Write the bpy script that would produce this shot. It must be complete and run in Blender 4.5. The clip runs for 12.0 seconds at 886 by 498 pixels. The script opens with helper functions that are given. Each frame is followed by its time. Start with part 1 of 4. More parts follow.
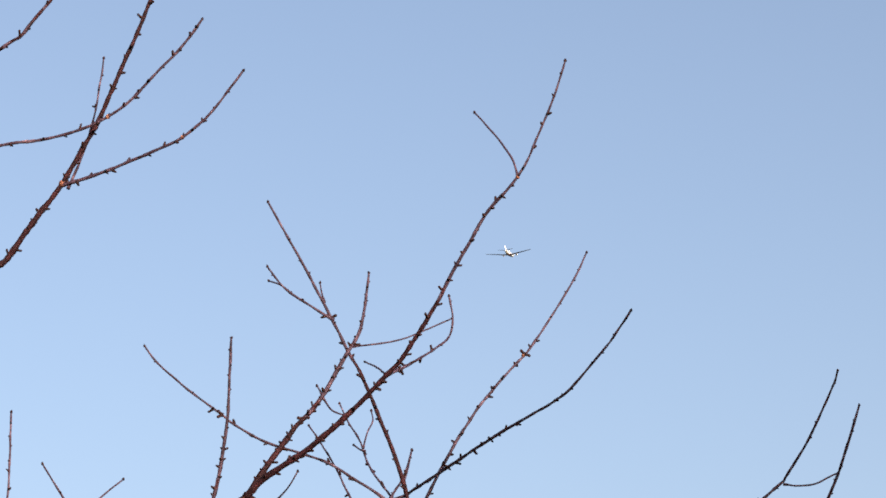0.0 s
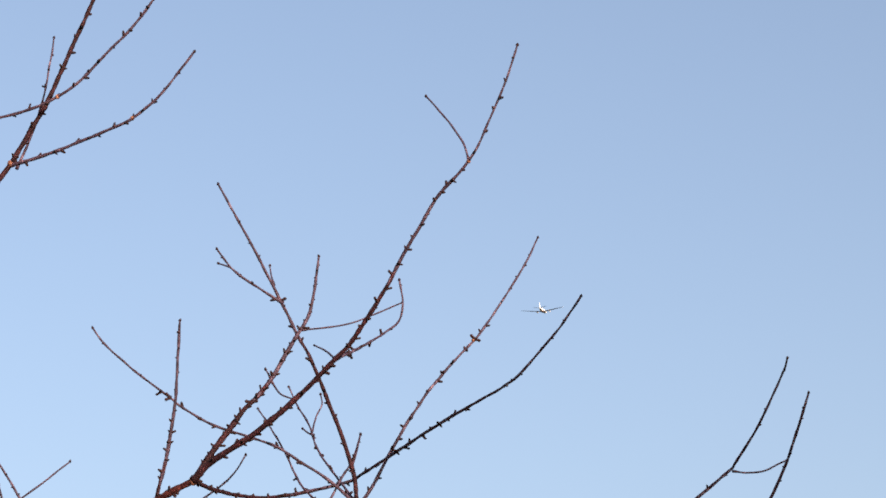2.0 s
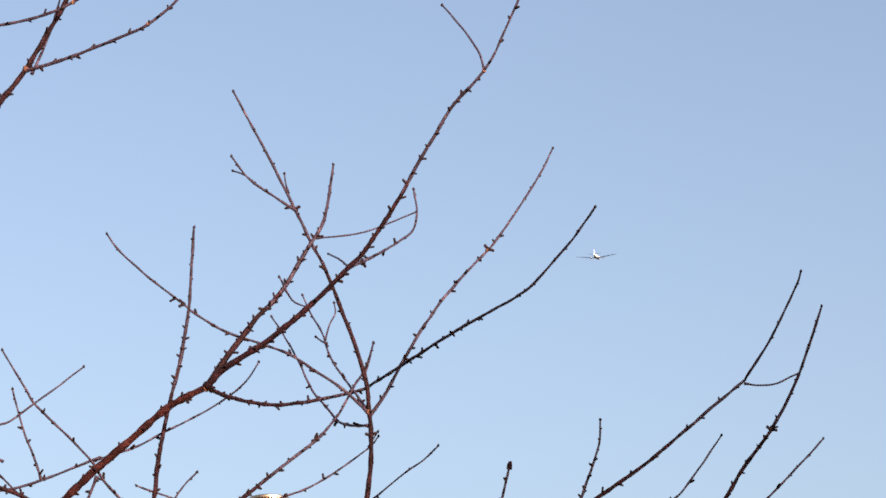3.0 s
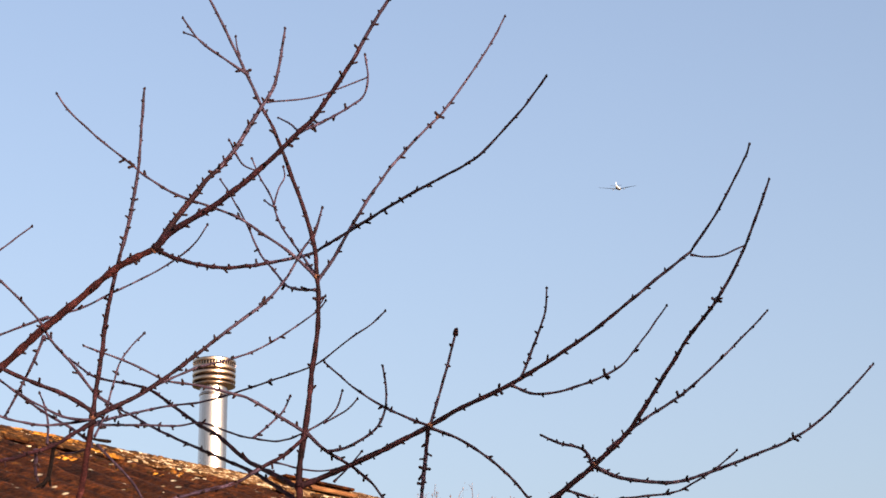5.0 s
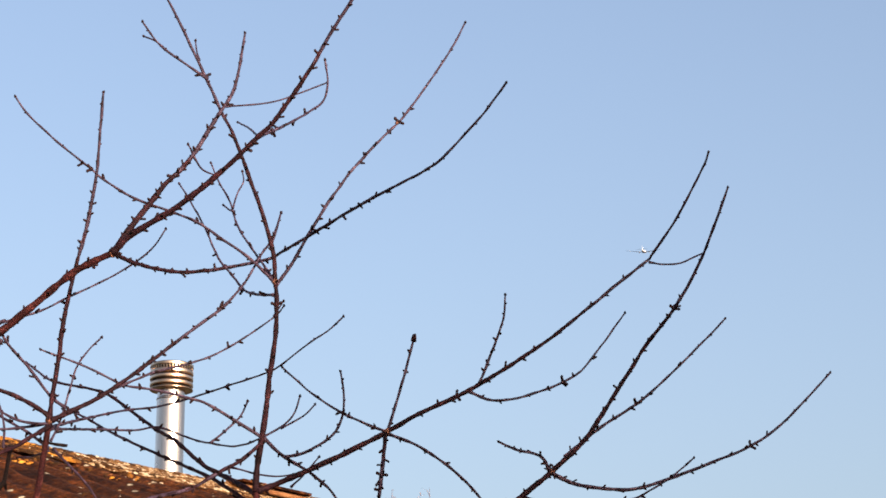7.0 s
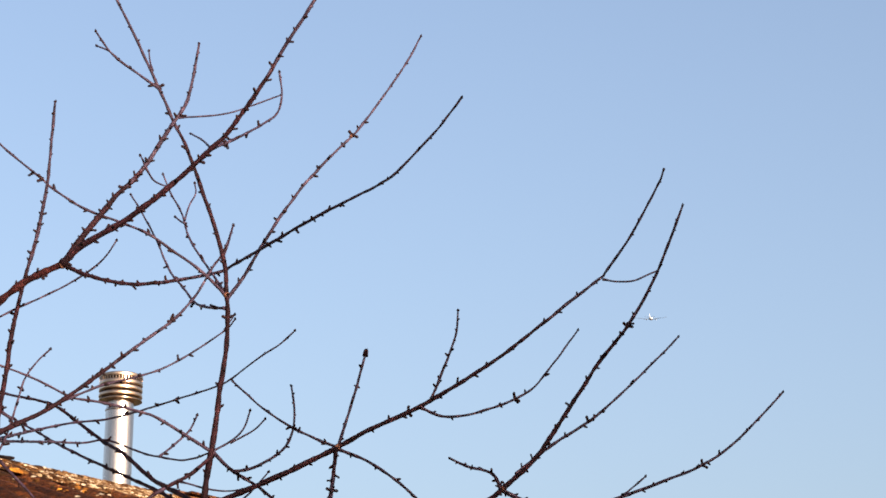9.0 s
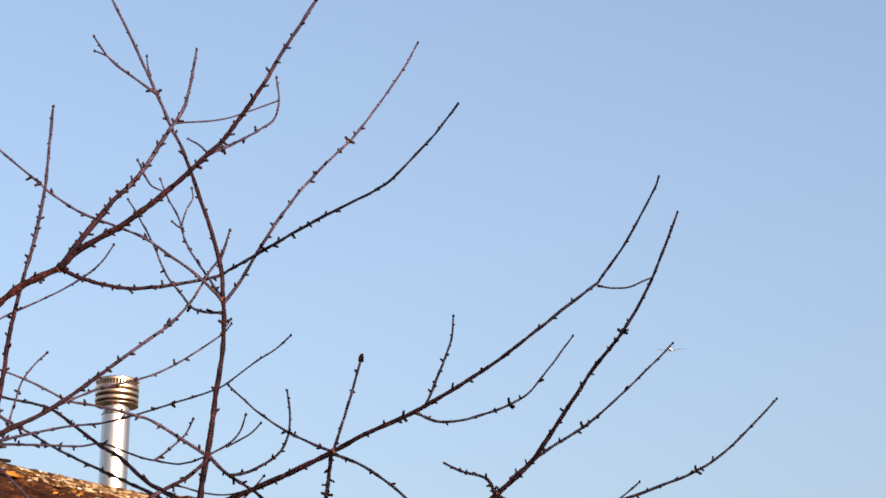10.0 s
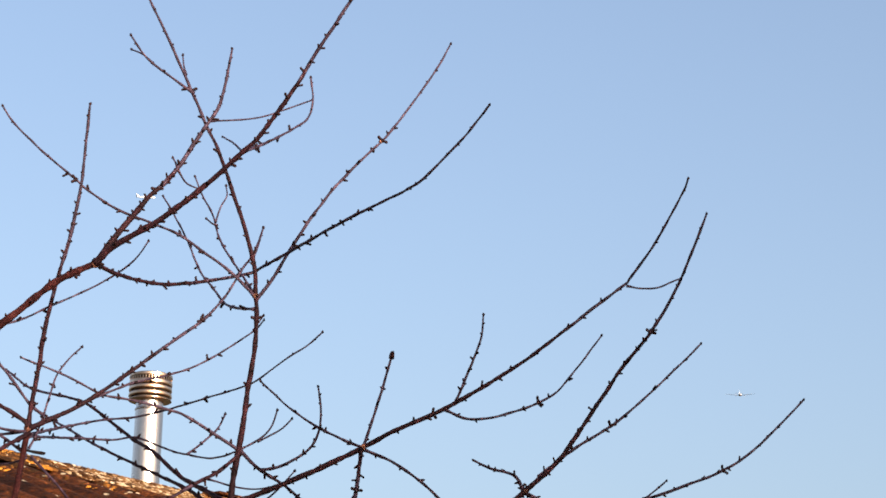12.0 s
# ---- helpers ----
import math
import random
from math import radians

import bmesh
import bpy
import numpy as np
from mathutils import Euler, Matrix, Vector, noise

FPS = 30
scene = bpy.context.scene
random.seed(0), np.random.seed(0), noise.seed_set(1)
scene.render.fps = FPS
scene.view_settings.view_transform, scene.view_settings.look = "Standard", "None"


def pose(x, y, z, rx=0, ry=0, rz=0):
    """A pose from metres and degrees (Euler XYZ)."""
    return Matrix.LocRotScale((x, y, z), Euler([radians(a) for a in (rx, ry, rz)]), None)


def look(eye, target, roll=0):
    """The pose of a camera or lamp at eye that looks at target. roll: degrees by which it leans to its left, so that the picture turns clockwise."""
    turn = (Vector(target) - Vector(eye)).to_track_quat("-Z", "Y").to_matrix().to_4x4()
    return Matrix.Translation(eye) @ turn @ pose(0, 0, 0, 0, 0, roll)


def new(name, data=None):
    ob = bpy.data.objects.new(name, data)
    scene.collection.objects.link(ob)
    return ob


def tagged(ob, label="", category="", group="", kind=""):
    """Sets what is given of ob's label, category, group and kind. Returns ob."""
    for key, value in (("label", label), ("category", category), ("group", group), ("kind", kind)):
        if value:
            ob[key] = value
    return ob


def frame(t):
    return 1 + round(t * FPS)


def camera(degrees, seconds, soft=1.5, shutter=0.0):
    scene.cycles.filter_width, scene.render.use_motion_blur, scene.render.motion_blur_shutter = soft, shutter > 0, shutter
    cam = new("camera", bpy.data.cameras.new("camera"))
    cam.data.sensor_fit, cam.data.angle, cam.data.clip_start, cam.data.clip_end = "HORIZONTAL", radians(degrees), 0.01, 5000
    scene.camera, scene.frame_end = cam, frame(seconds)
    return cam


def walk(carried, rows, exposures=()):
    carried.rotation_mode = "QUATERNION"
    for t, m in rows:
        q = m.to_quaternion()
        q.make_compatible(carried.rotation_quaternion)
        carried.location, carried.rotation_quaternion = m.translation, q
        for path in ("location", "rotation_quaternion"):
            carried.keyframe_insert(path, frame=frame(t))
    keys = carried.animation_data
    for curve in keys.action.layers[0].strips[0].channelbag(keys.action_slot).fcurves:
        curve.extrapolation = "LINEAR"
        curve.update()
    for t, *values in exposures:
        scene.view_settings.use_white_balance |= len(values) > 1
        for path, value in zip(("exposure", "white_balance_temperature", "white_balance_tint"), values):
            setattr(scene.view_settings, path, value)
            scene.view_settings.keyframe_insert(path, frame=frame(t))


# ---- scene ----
# ---- camera ----
cam = camera(20.0, 12.0, soft=1.65)
PATH = [
    (0, -0.0128, -0.0210, 1.5921, 112.540, 1.461, 2.699),
    (0.5, -0.0119, -0.0053, 1.6000, 112.291, 1.429, 2.644),
    (0.8, 0.0020, 0.0050, 1.6050, 112.076, 1.321, 2.632),
    (1, 0.0028, 0.0060, 1.6019, 112.165, 1.406, 2.334),
    (1.5, -0.0023, 0.0045, 1.5994, 112.147, 1.413, 1.910),
    (2, 0.0021, -0.0003, 1.6038, 112.120, 1.385, 1.589),
    (2.5, 0.0106, -0.0026, 1.5959, 111.548, 1.303, 1.057),
    (2.8, 0.0080, -0.0010, 1.5970, 110.450, 0.970, 1.560),
    (3, 0.0060, 0.0020, 1.5976, 110.116, 0.709, 1.711),
    (3.2, 0.0032, -0.0013, 1.6023, 109.307, 0.601, 1.788),
    (4.8, 0.0012, -0.0050, 1.5926, 107.794, 0.119, 0.565),
    (5, 0.0004, -0.0126, 1.5943, 107.052, 0.094, 0.230),
    (5.5, 0.0000, 0.0000, 1.6000, 106.997, -0.001, 0.002),
    (6, -0.0034, 0.0171, 1.6029, 106.922, -0.023, -0.138),
    (6.5, 0.0060, 0.0321, 1.6100, 107.173, 0.020, -0.506),
    (7, 0.0011, -0.0104, 1.5979, 107.164, 0.000, -0.777),
    (7.2, 0.0022, -0.0080, 1.5971, 107.130, -0.107, -1.057),
    (8.8, -0.0021, 0.0058, 1.6112, 107.436, -0.237, -2.143),
    (9, -0.0027, 0.0282, 1.6157, 107.462, -0.303, -2.030),
    (9.5, -0.0023, 0.0134, 1.6094, 107.566, -0.389, -2.199),
    (10, -0.0001, -0.0006, 1.6057, 107.604, -0.528, -2.173),
    (10.5, 0.0004, -0.0164, 1.6037, 107.433, -0.649, -2.632),
    (11, -0.0003, -0.0268, 1.6017, 107.498, -0.785, -2.512),
    (11.5, 0.0012, -0.0431, 1.5961, 107.447, -1.089, -1.367),
    (12, 0.0073, -0.0697, 1.5840, 107.573, -1.270, -1.587),
]
# seconds, stops, kelvin, tint: the picture turns a little bluer towards the end
EXPOSURES = [(0.0, 0.96, 6680, 16), (2.5, 0.97, 6740, 16), (3.2, 0.95, 6780, 17), (5.0, 0.90, 6720, 19),
             (6.1, 0.90, 6720, 19), (6.6, 0.90, 6570, 17), (9.0, 0.91, 6470, 16), (12.0, 0.92, 6430, 15)]
walk(cam, [(t, pose(*place)) for t, *place in PATH], EXPOSURES)

# ---- light ----
SUN_AZIMUTH = 147.0     # clockwise from the view's +y
SUN_HEIGHT = 15.0
world = bpy.data.worlds.new("evening_sky")
scene.world = world
world.use_nodes = True
wn = world.node_tree.nodes
sky = wn.new("ShaderNodeTexSky")
sky.sky_type = "NISHITA"
sky.sun_disc = False
sky.sun_elevation = radians(SUN_HEIGHT)
sky.sun_rotation = radians(SUN_AZIMUTH)
sky.altitude = 50
sky.air_density = 1.0
sky.dust_density = 6.0
sky.ozone_density = 1.0
world.node_tree.links.new(sky.outputs[0], wn["Background"].inputs[0])
wn["Background"].inputs[1].default_value = 0.15

sun = new("sun", bpy.data.lights.new("sun", "SUN"))
sun.data.energy = 4.8
sun.data.angle = radians(0.5)
sun.data.color = (1.0, 0.81, 0.60)
sun_way = Vector((math.sin(radians(SUN_AZIMUTH)) * math.cos(radians(SUN_HEIGHT)),
                  math.cos(radians(SUN_AZIMUTH)) * math.cos(radians(SUN_HEIGHT)), math.sin(radians(SUN_HEIGHT))))
sun.matrix_world = look(sun_way * 60, (0, 0, 0))


# ---- materials ----
def material(name, rough=0.7, metal=0.0):
    """Rough surfaces such as bark and moss shine less than smooth paint."""
    m = bpy.data.materials.new(name)
    m.use_nodes = True
    b = m.node_tree.nodes["Principled BSDF"]
    b.inputs["Roughness"].default_value = rough
    b.inputs["Metallic"].default_value = metal
    b.inputs["Specular IOR Level"].default_value = 0.12 if rough > 0.6 else 0.5
    return m, m.node_tree.nodes, m.node_tree.links, b


def coords(nodes, links, scale=(1, 1, 1), kind="Object"):
    c, mp = nodes.new("ShaderNodeTexCoord"), nodes.new("ShaderNodeMapping")
    mp.inputs["Scale"].default_value = scale
    links.new(c.outputs[kind], mp.inputs[0])
    return mp.outputs[0]


def noise_tex(nodes, links, vec, scale, detail=5, rough=0.55):
    n = nodes.new("ShaderNodeTexNoise")
    n.inputs["Scale"].default_value = scale
    n.inputs["Detail"].default_value = detail
    n.inputs["Roughness"].default_value = rough
    links.new(vec, n.inputs["Vector"])
    return n.outputs["Fac"]


def ramp(nodes, links, fac, stops):
    r = nodes.new("ShaderNodeValToRGB")
    while len(r.color_ramp.elements) < len(stops):
        r.color_ramp.elements.new(0.5)
    for e, (p, c) in zip(r.color_ramp.elements, stops):
        e.position, e.color = p, (*c, 1)
    links.new(fac, r.inputs[0])
    return r.outputs[0]


def mix(nodes, links, fac, a, b, how="MIX"):
    m = nodes.new("ShaderNodeMix")
    m.data_type, m.blend_type = "RGBA", how
    for sock, v in ((m.inputs[0], fac), (m.inputs[6], a), (m.inputs[7], b)):
        if isinstance(v, bpy.types.NodeSocket):
            links.new(v, sock)
        else:
            sock.default_value = v if isinstance(v, (int, float)) else (*v, 1)
    return m.outputs[2]


def bump(nodes, links, b, height, strength, distance):
    n = nodes.new("ShaderNodeBump")
    n.inputs["Strength"].default_value = strength
    n.inputs["Distance"].default_value = distance
    links.new(height, n.inputs["Height"])
    links.new(n.outputs[0], b.inputs["Normal"])


def bark(name, dark, mid, pale, rough, speckle=0.5):
    m, n, l, b = material(name, rough)
    v = coords(n, l)
    fine = noise_tex(n, l, v, 260, 4)
    broad = noise_tex(n, l, v, 30, 6, 0.65)
    c = ramp(n, l, broad, [(0.32, dark), (0.55, mid), (0.75, pale)])
    spots = ramp(n, l, fine, [(0.38, (1 - speckle,) * 3), (0.50, (0.95, 0.95, 0.95)), (0.62, (1 + 1.3 * speckle, 1 + 1.2 * speckle, 1 + 1.2 * speckle))])
    l.new(mix(n, l, 1.0, c, spots, "MULTIPLY"), b.inputs["Base Color"])
    bump(n, l, b, fine, 0.5, 0.002)
    return m


BARK_OLD = bark("old_bark", (0.008, 0.0022, 0.0029), (0.035, 0.0086, 0.0092), (0.098, 0.029, 0.028), 0.85)
BARK = bark("branch_bark", (0.0045, 0.0016, 0.0028), (0.021, 0.0062, 0.0098), (0.064, 0.0205, 0.0260), 0.75)
BARK_YOUNG = bark("twig_bark", (0.017, 0.0100, 0.0185), (0.046, 0.0285, 0.0480), (0.138, 0.086, 0.118), 0.65, 0.3)
# near-black copy of the bark: shade put into the colour of a few stubs
BARK_SHADED = bark("shaded_bark", (0.003, 0.002, 0.002), (0.007, 0.004, 0.004), (0.016, 0.009, 0.008), 0.9)
KNOT = bark("knot_bark", (0.05, 0.020, 0.016), (0.16, 0.070, 0.048), (0.32, 0.18, 0.13), 0.85)
BUD = bark("bud_scales", (0.008, 0.0040, 0.0058), (0.022, 0.0100, 0.0125), (0.062, 0.031, 0.030), 0.8)


def roof_material():
    m, n, l, b = material("mossy_fibre_cement", 0.95)
    v = coords(n, l)
    streaks = noise_tex(n, l, coords(n, l, (3.4, 0.35, 1.0)), 4.0, 7, 0.65)
    broad = noise_tex(n, l, v, 2.3, 6, 0.6)
    fine = noise_tex(n, l, v, 38, 6, 0.65)
    c = ramp(n, l, streaks, [(0.36, (0.012, 0.0029, 0.0011)), (0.47, (0.040, 0.0106, 0.0029)), (0.58, (0.086, 0.0240, 0.0062)), (0.70, (0.21, 0.080, 0.026))])
    moss = ramp(n, l, broad, [(0.45, (0, 0, 0)), (0.62, (0.7, 0.7, 0.7))])
    c = mix(n, l, moss, c, (0.030, 0.0085, 0.0026))
    patches = ramp(n, l, noise_tex(n, l, v, 7.0, 4), [(0.68, (0, 0, 0)), (0.75, (1, 1, 1))])
    c = mix(n, l, patches, c, (0.26, 0.10, 0.015))
    vor = n.new("ShaderNodeTexVoronoi")
    vor.inputs["Scale"].default_value = 9.0
    l.new(v, vor.inputs["Vector"])
    dots = ramp(n, l, vor.outputs["Distance"], [(0.11, (1, 1, 1)), (0.17, (0, 0, 0))])
    c = mix(n, l, dots, c, (0.46, 0.40, 0.29))
    blotch = ramp(n, l, noise_tex(n, l, v, 13, 5, 0.7), [(0.36, (0.35, 0.33, 0.33)), (0.52, (0.9, 0.9, 0.9)), (0.68, (1.5, 1.45, 1.35))])
    c = mix(n, l, 1.0, c, blotch, "MULTIPLY")
    grain = ramp(n, l, fine, [(0.34, (0.3, 0.3, 0.3)), (0.5, (0.9, 0.9, 0.9)), (0.68, (1.9, 1.85, 1.7))])
    l.new(mix(n, l, 1.0, c, grain, "MULTIPLY"), b.inputs["Base Color"])
    bump(n, l, b, fine, 0.9, 0.03)
    return m


ROOF = roof_material()


def mottled(name, a, b_, scale, rough, metal=0.0, strength=0.2, distance=0.004):
    m, n, l, b = material(name, rough, metal)
    v = coords(n, l)
    f = noise_tex(n, l, v, scale, 6)
    l.new(ramp(n, l, f, [(0.3, a), (0.7, b_)]), b.inputs["Base Color"])
    bump(n, l, b, noise_tex(n, l, v, scale * 9, 4), strength, distance)
    return m


CAP_CLEAN = mottled("weathered_ridge_cap", (0.11, 0.040, 0.016), (0.25, 0.115, 0.050), 9, 0.9, 0, 0.5, 0.01)


def worn_cap_material():
    """Fibre cement under a fine crust of grey and tan lichen, with mossy gaps."""
    m, n, l, b = material("lichened_ridge_cap", 0.95)
    v = coords(n, l)
    c = ramp(n, l, noise_tex(n, l, v, 45, 6, 0.7), [(0.38, (0.025, 0.010, 0.004)), (0.48, (0.10, 0.045, 0.016)), (0.56, (0.26, 0.16, 0.085)), (0.66, (0.52, 0.42, 0.31))])
    gaps = ramp(n, l, noise_tex(n, l, v, 6, 5), [(0.42, (0, 0, 0)), (0.6, (0.8, 0.8, 0.8))])
    l.new(mix(n, l, gaps, c, (0.075, 0.026, 0.007)), b.inputs["Base Color"])
    bump(n, l, b, noise_tex(n, l, v, 90, 5), 0.8, 0.01)
    return m


CAP_WORN = worn_cap_material()


def crust(name, stops, scale):
    """Small crusts and cushions, each with a tone of its own."""
    m, n, l, b = material(name, 0.95)
    geo = n.new("ShaderNodeNewGeometry")
    c = ramp(n, l, geo.outputs["Random Per Island"], stops)
    f = noise_tex(n, l, coords(n, l), scale, 5)
    l.new(mix(n, l, 1.0, c, ramp(n, l, f, [(0.3, (0.5, 0.48, 0.45)), (0.7, (1.3, 1.3, 1.3))]), "MULTIPLY"), b.inputs["Base Color"])
    bump(n, l, b, f, 0.6, 0.004)
    return m


LICHEN = crust("pale_lichen", [(0.0, (0.08, 0.036, 0.012)), (0.40, (0.15, 0.080, 0.034)), (0.66, (0.26, 0.165, 0.085)), (0.92, (0.50, 0.41, 0.29))], 60)
MOSS = crust("golden_moss", [(0.0, (0.022, 0.010, 0.004)), (0.6, (0.048, 0.019, 0.006)), (0.97, (0.15, 0.062, 0.014))], 50)
GOLD = crust("orange_moss", [(0.0, (0.20, 0.075, 0.012)), (0.5, (0.42, 0.17, 0.022)), (0.95, (0.60, 0.27, 0.04))], 50)
CREAM = crust("cream_lichen", [(0.0, (0.24, 0.16, 0.09)), (0.5, (0.38, 0.29, 0.19)), (0.95, (0.56, 0.48, 0.36))], 40)
RENDERED = mottled("old_render", (0.36, 0.31, 0.25), (0.5, 0.44, 0.36), 2.0, 0.9)
GRASS = mottled("winter_grass", (0.045, 0.040, 0.022), (0.10, 0.085, 0.045), 1.4, 1.0, 0, 0.6, 0.03)
FAR_TWIG = mottled("far_twig_bark", (0.11, 0.075, 0.080), (0.21, 0.15, 0.155), 3, 0.9)
WHITE = mottled("white_aircraft_paint", (0.74, 0.79, 0.86), (0.80, 0.84, 0.90), 0.4, 0.3)
WING_GREY = mottled("grey_wing_paint", (0.11, 0.12, 0.14), (0.15, 0.16, 0.18), 0.6, 0.5)
ENGINE = mottled("engine_cowl", (0.7, 0.7, 0.72), (0.8, 0.8, 0.8), 0.8, 0.35)
BELLY = mottled("dark_belly", (0.12, 0.08, 0.085), (0.17, 0.11, 0.115), 0.5, 0.4)


def steel_material():
    m, n, l, b = material("stainless_steel", 0.3, 1.0)
    v = coords(n, l, (30, 30, 1.2))
    f = noise_tex(n, l, v, 4, 4)
    l.new(ramp(n, l, f, [(0.3, (0.56, 0.48, 0.45)), (0.7, (0.72, 0.64, 0.60))]), b.inputs["Base Color"])
    rr = n.new("ShaderNodeMapRange")
    rr.inputs[3].default_value, rr.inputs[4].default_value = 0.20, 0.32
    l.new(noise_tex(n, l, coords(n, l), 7, 5), rr.inputs[0])
    l.new(rr.outputs[0], b.inputs["Roughness"])
    return m


STEEL = steel_material()
# weathered steel; its brown also paints in the reflection of the ground
CAP_STEEL = mottled("weathered_steel", (0.50, 0.33, 0.22), (0.74, 0.54, 0.40), 14, 0.28, 1.0, 0.1, 0.002)
# near-black fill, painting the shade inside the flue cap and under the lath
DARK_FILL = mottled("dark_fill", (0.012, 0.01, 0.009), (0.03, 0.024, 0.02), 20, 0.8)


# ---- mesh helpers ----
def mesh_of(name, verts, faces, mat, smooth=True):
    me = bpy.data.meshes.new(name)
    me.from_pydata(verts, [], faces)
    me.materials.append(mat)
    if smooth:
        me.polygons.foreach_set("use_smooth", [True] * len(me.polygons))
    me.update()
    return me


def part(name, verts, faces, mat, parent, label="", smooth=True):
    ob = new(name, mesh_of(name, verts, faces, mat, smooth))
    ob.parent = parent
    if label:
        tagged(ob, label)
    return ob


def lathe(profile, sides, axis="z"):
    """Verts and faces of a turned body from (radius, height) pairs."""
    verts, faces = [], []
    for r, h in profile:
        for k in range(sides):
            a = 2 * math.pi * k / sides
            p = (r * math.cos(a), r * math.sin(a), h)
            verts.append(p if axis == "z" else (p[0], p[2], -p[1]))
    for i in range(len(profile) - 1):
        for k in range(sides):
            j = (k + 1) % sides
            faces.append((i * sides + k, i * sides + j, (i + 1) * sides + j, (i + 1) * sides + k))
    faces.append(tuple(range(sides))[::-1])
    faces.append(tuple((len(profile) - 1) * sides + k for k in range(sides)))
    return verts, faces


def box(x0, x1, y0, y1, z0, z1):
    v = [(x, y, z) for z in (z0, z1) for y in (y0, y1) for x in (x0, x1)]
    return v, [(0, 2, 3, 1), (4, 5, 7, 6), (0, 1, 5, 4), (2, 6, 7, 3), (0, 4, 6, 2), (1, 3, 7, 5)]


def spline(points, step):
    """Points evenly strewn along a smooth line through the given ones."""
    p = [Vector(q) for q in points]
    p = [2 * p[0] - p[1]] + p + [2 * p[-1] - p[-2]]
    line = []
    for i in range(1, len(p) - 2):
        n = max(2, int((p[i + 1] - p[i]).length / step))
        for k in range(n):
            t = k / n
            line.append(0.5 * (2 * p[i] + (p[i + 1] - p[i - 1]) * t + (2 * p[i - 1] - 5 * p[i] + 4 * p[i + 1] - p[i + 2]) * t * t
                               + (3 * p[i] - p[i - 1] - 3 * p[i + 1] + p[i + 2]) * t ** 3))
    return line + [p[-2]]


def tube(line, radii, sides, verts, faces):
    """Adds a round tapering tube along line to verts and faces; returns its frames."""
    start, frames = len(verts), []
    up = Vector((0.3, 0.2, 0.9))
    for i, (c, r) in enumerate(zip(line, radii)):
        d = (line[min(i + 1, len(line) - 1)] - line[max(i - 1, 0)]).normalized()
        up = up - d * up.dot(d)
        if up.length < 1e-3:
            up = d.orthogonal()
        up.normalize()
        side = d.cross(up)
        frames.append((c, d, up.copy(), side))
        for k in range(sides):
            a = 2 * math.pi * k / sides
            verts.append(tuple(c + (up * math.cos(a) + side * math.sin(a)) * r))
    for i in range(len(line) - 1):
        for k in range(sides):
            j = (k + 1) % sides
            a, b = start + i * sides, start + (i + 1) * sides
            faces.append((a + k, a + j, b + j, b + k))
    faces.append(tuple(start + k for k in range(sides))[::-1])
    faces.append(tuple(start + (len(line) - 1) * sides + k for k in range(sides)))
    return frames


# ---- ground ----
def ground():
    n, verts, faces = 48, [(0.0, 6.0, -0.03)], []
    size = [1, 2, 3, 4.5, 6, 8, 11, 15, 20, 30, 60, 200, 800, 4000]
    for r in size:
        for k in range(n):
            a = 2 * math.pi * k / n
            x, y = r * math.cos(a), 6 + r * math.sin(a)
            h = 0.05 * noise.noise(Vector((x * 0.4, y * 0.4, 0))) + 0.03 * noise.noise(Vector((x * 1.3, y * 1.3, 4))) if r < 30 else 0.0
            verts.append((x, y, h - 0.04))
    for k in range(n):
        faces.append((0, 1 + k, 1 + (k + 1) % n))
    for i in range(len(size) - 1):
        for k in range(n):
            j, a, b = (k + 1) % n, 1 + i * n, 1 + (i + 1) * n
            faces.append((a + k, b + k, b + j, a + j))
    ob = new("ground", mesh_of("ground", verts, faces, GRASS))
    tagged(ob, "rough winter grass of a garden", "ground", kind="structure")


ground()


# ---- an unseen house-like block, added behind the camera to shade part of the tree ----
def shade_block():
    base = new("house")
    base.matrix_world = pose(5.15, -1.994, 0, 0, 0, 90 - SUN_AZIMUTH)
    tagged(base, "unseen house-like block added to shade part of the tree", "house", kind="structure")
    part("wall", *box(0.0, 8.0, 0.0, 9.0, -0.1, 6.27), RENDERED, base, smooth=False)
    part("roof", *box(0.0, 8.2, 0.0, 9.2, 6.275, 6.39), DARK_FILL, base, smooth=False)


shade_block()


# ---- outbuilding with corrugated roof ----
RIDGE = Vector((-1.35, 14.0, 4.575))    # a point of the ridge, below the flue
ALONG_AZ = 44.0                         # the ridge's heading, clockwise from +y
PITCH = 21.0


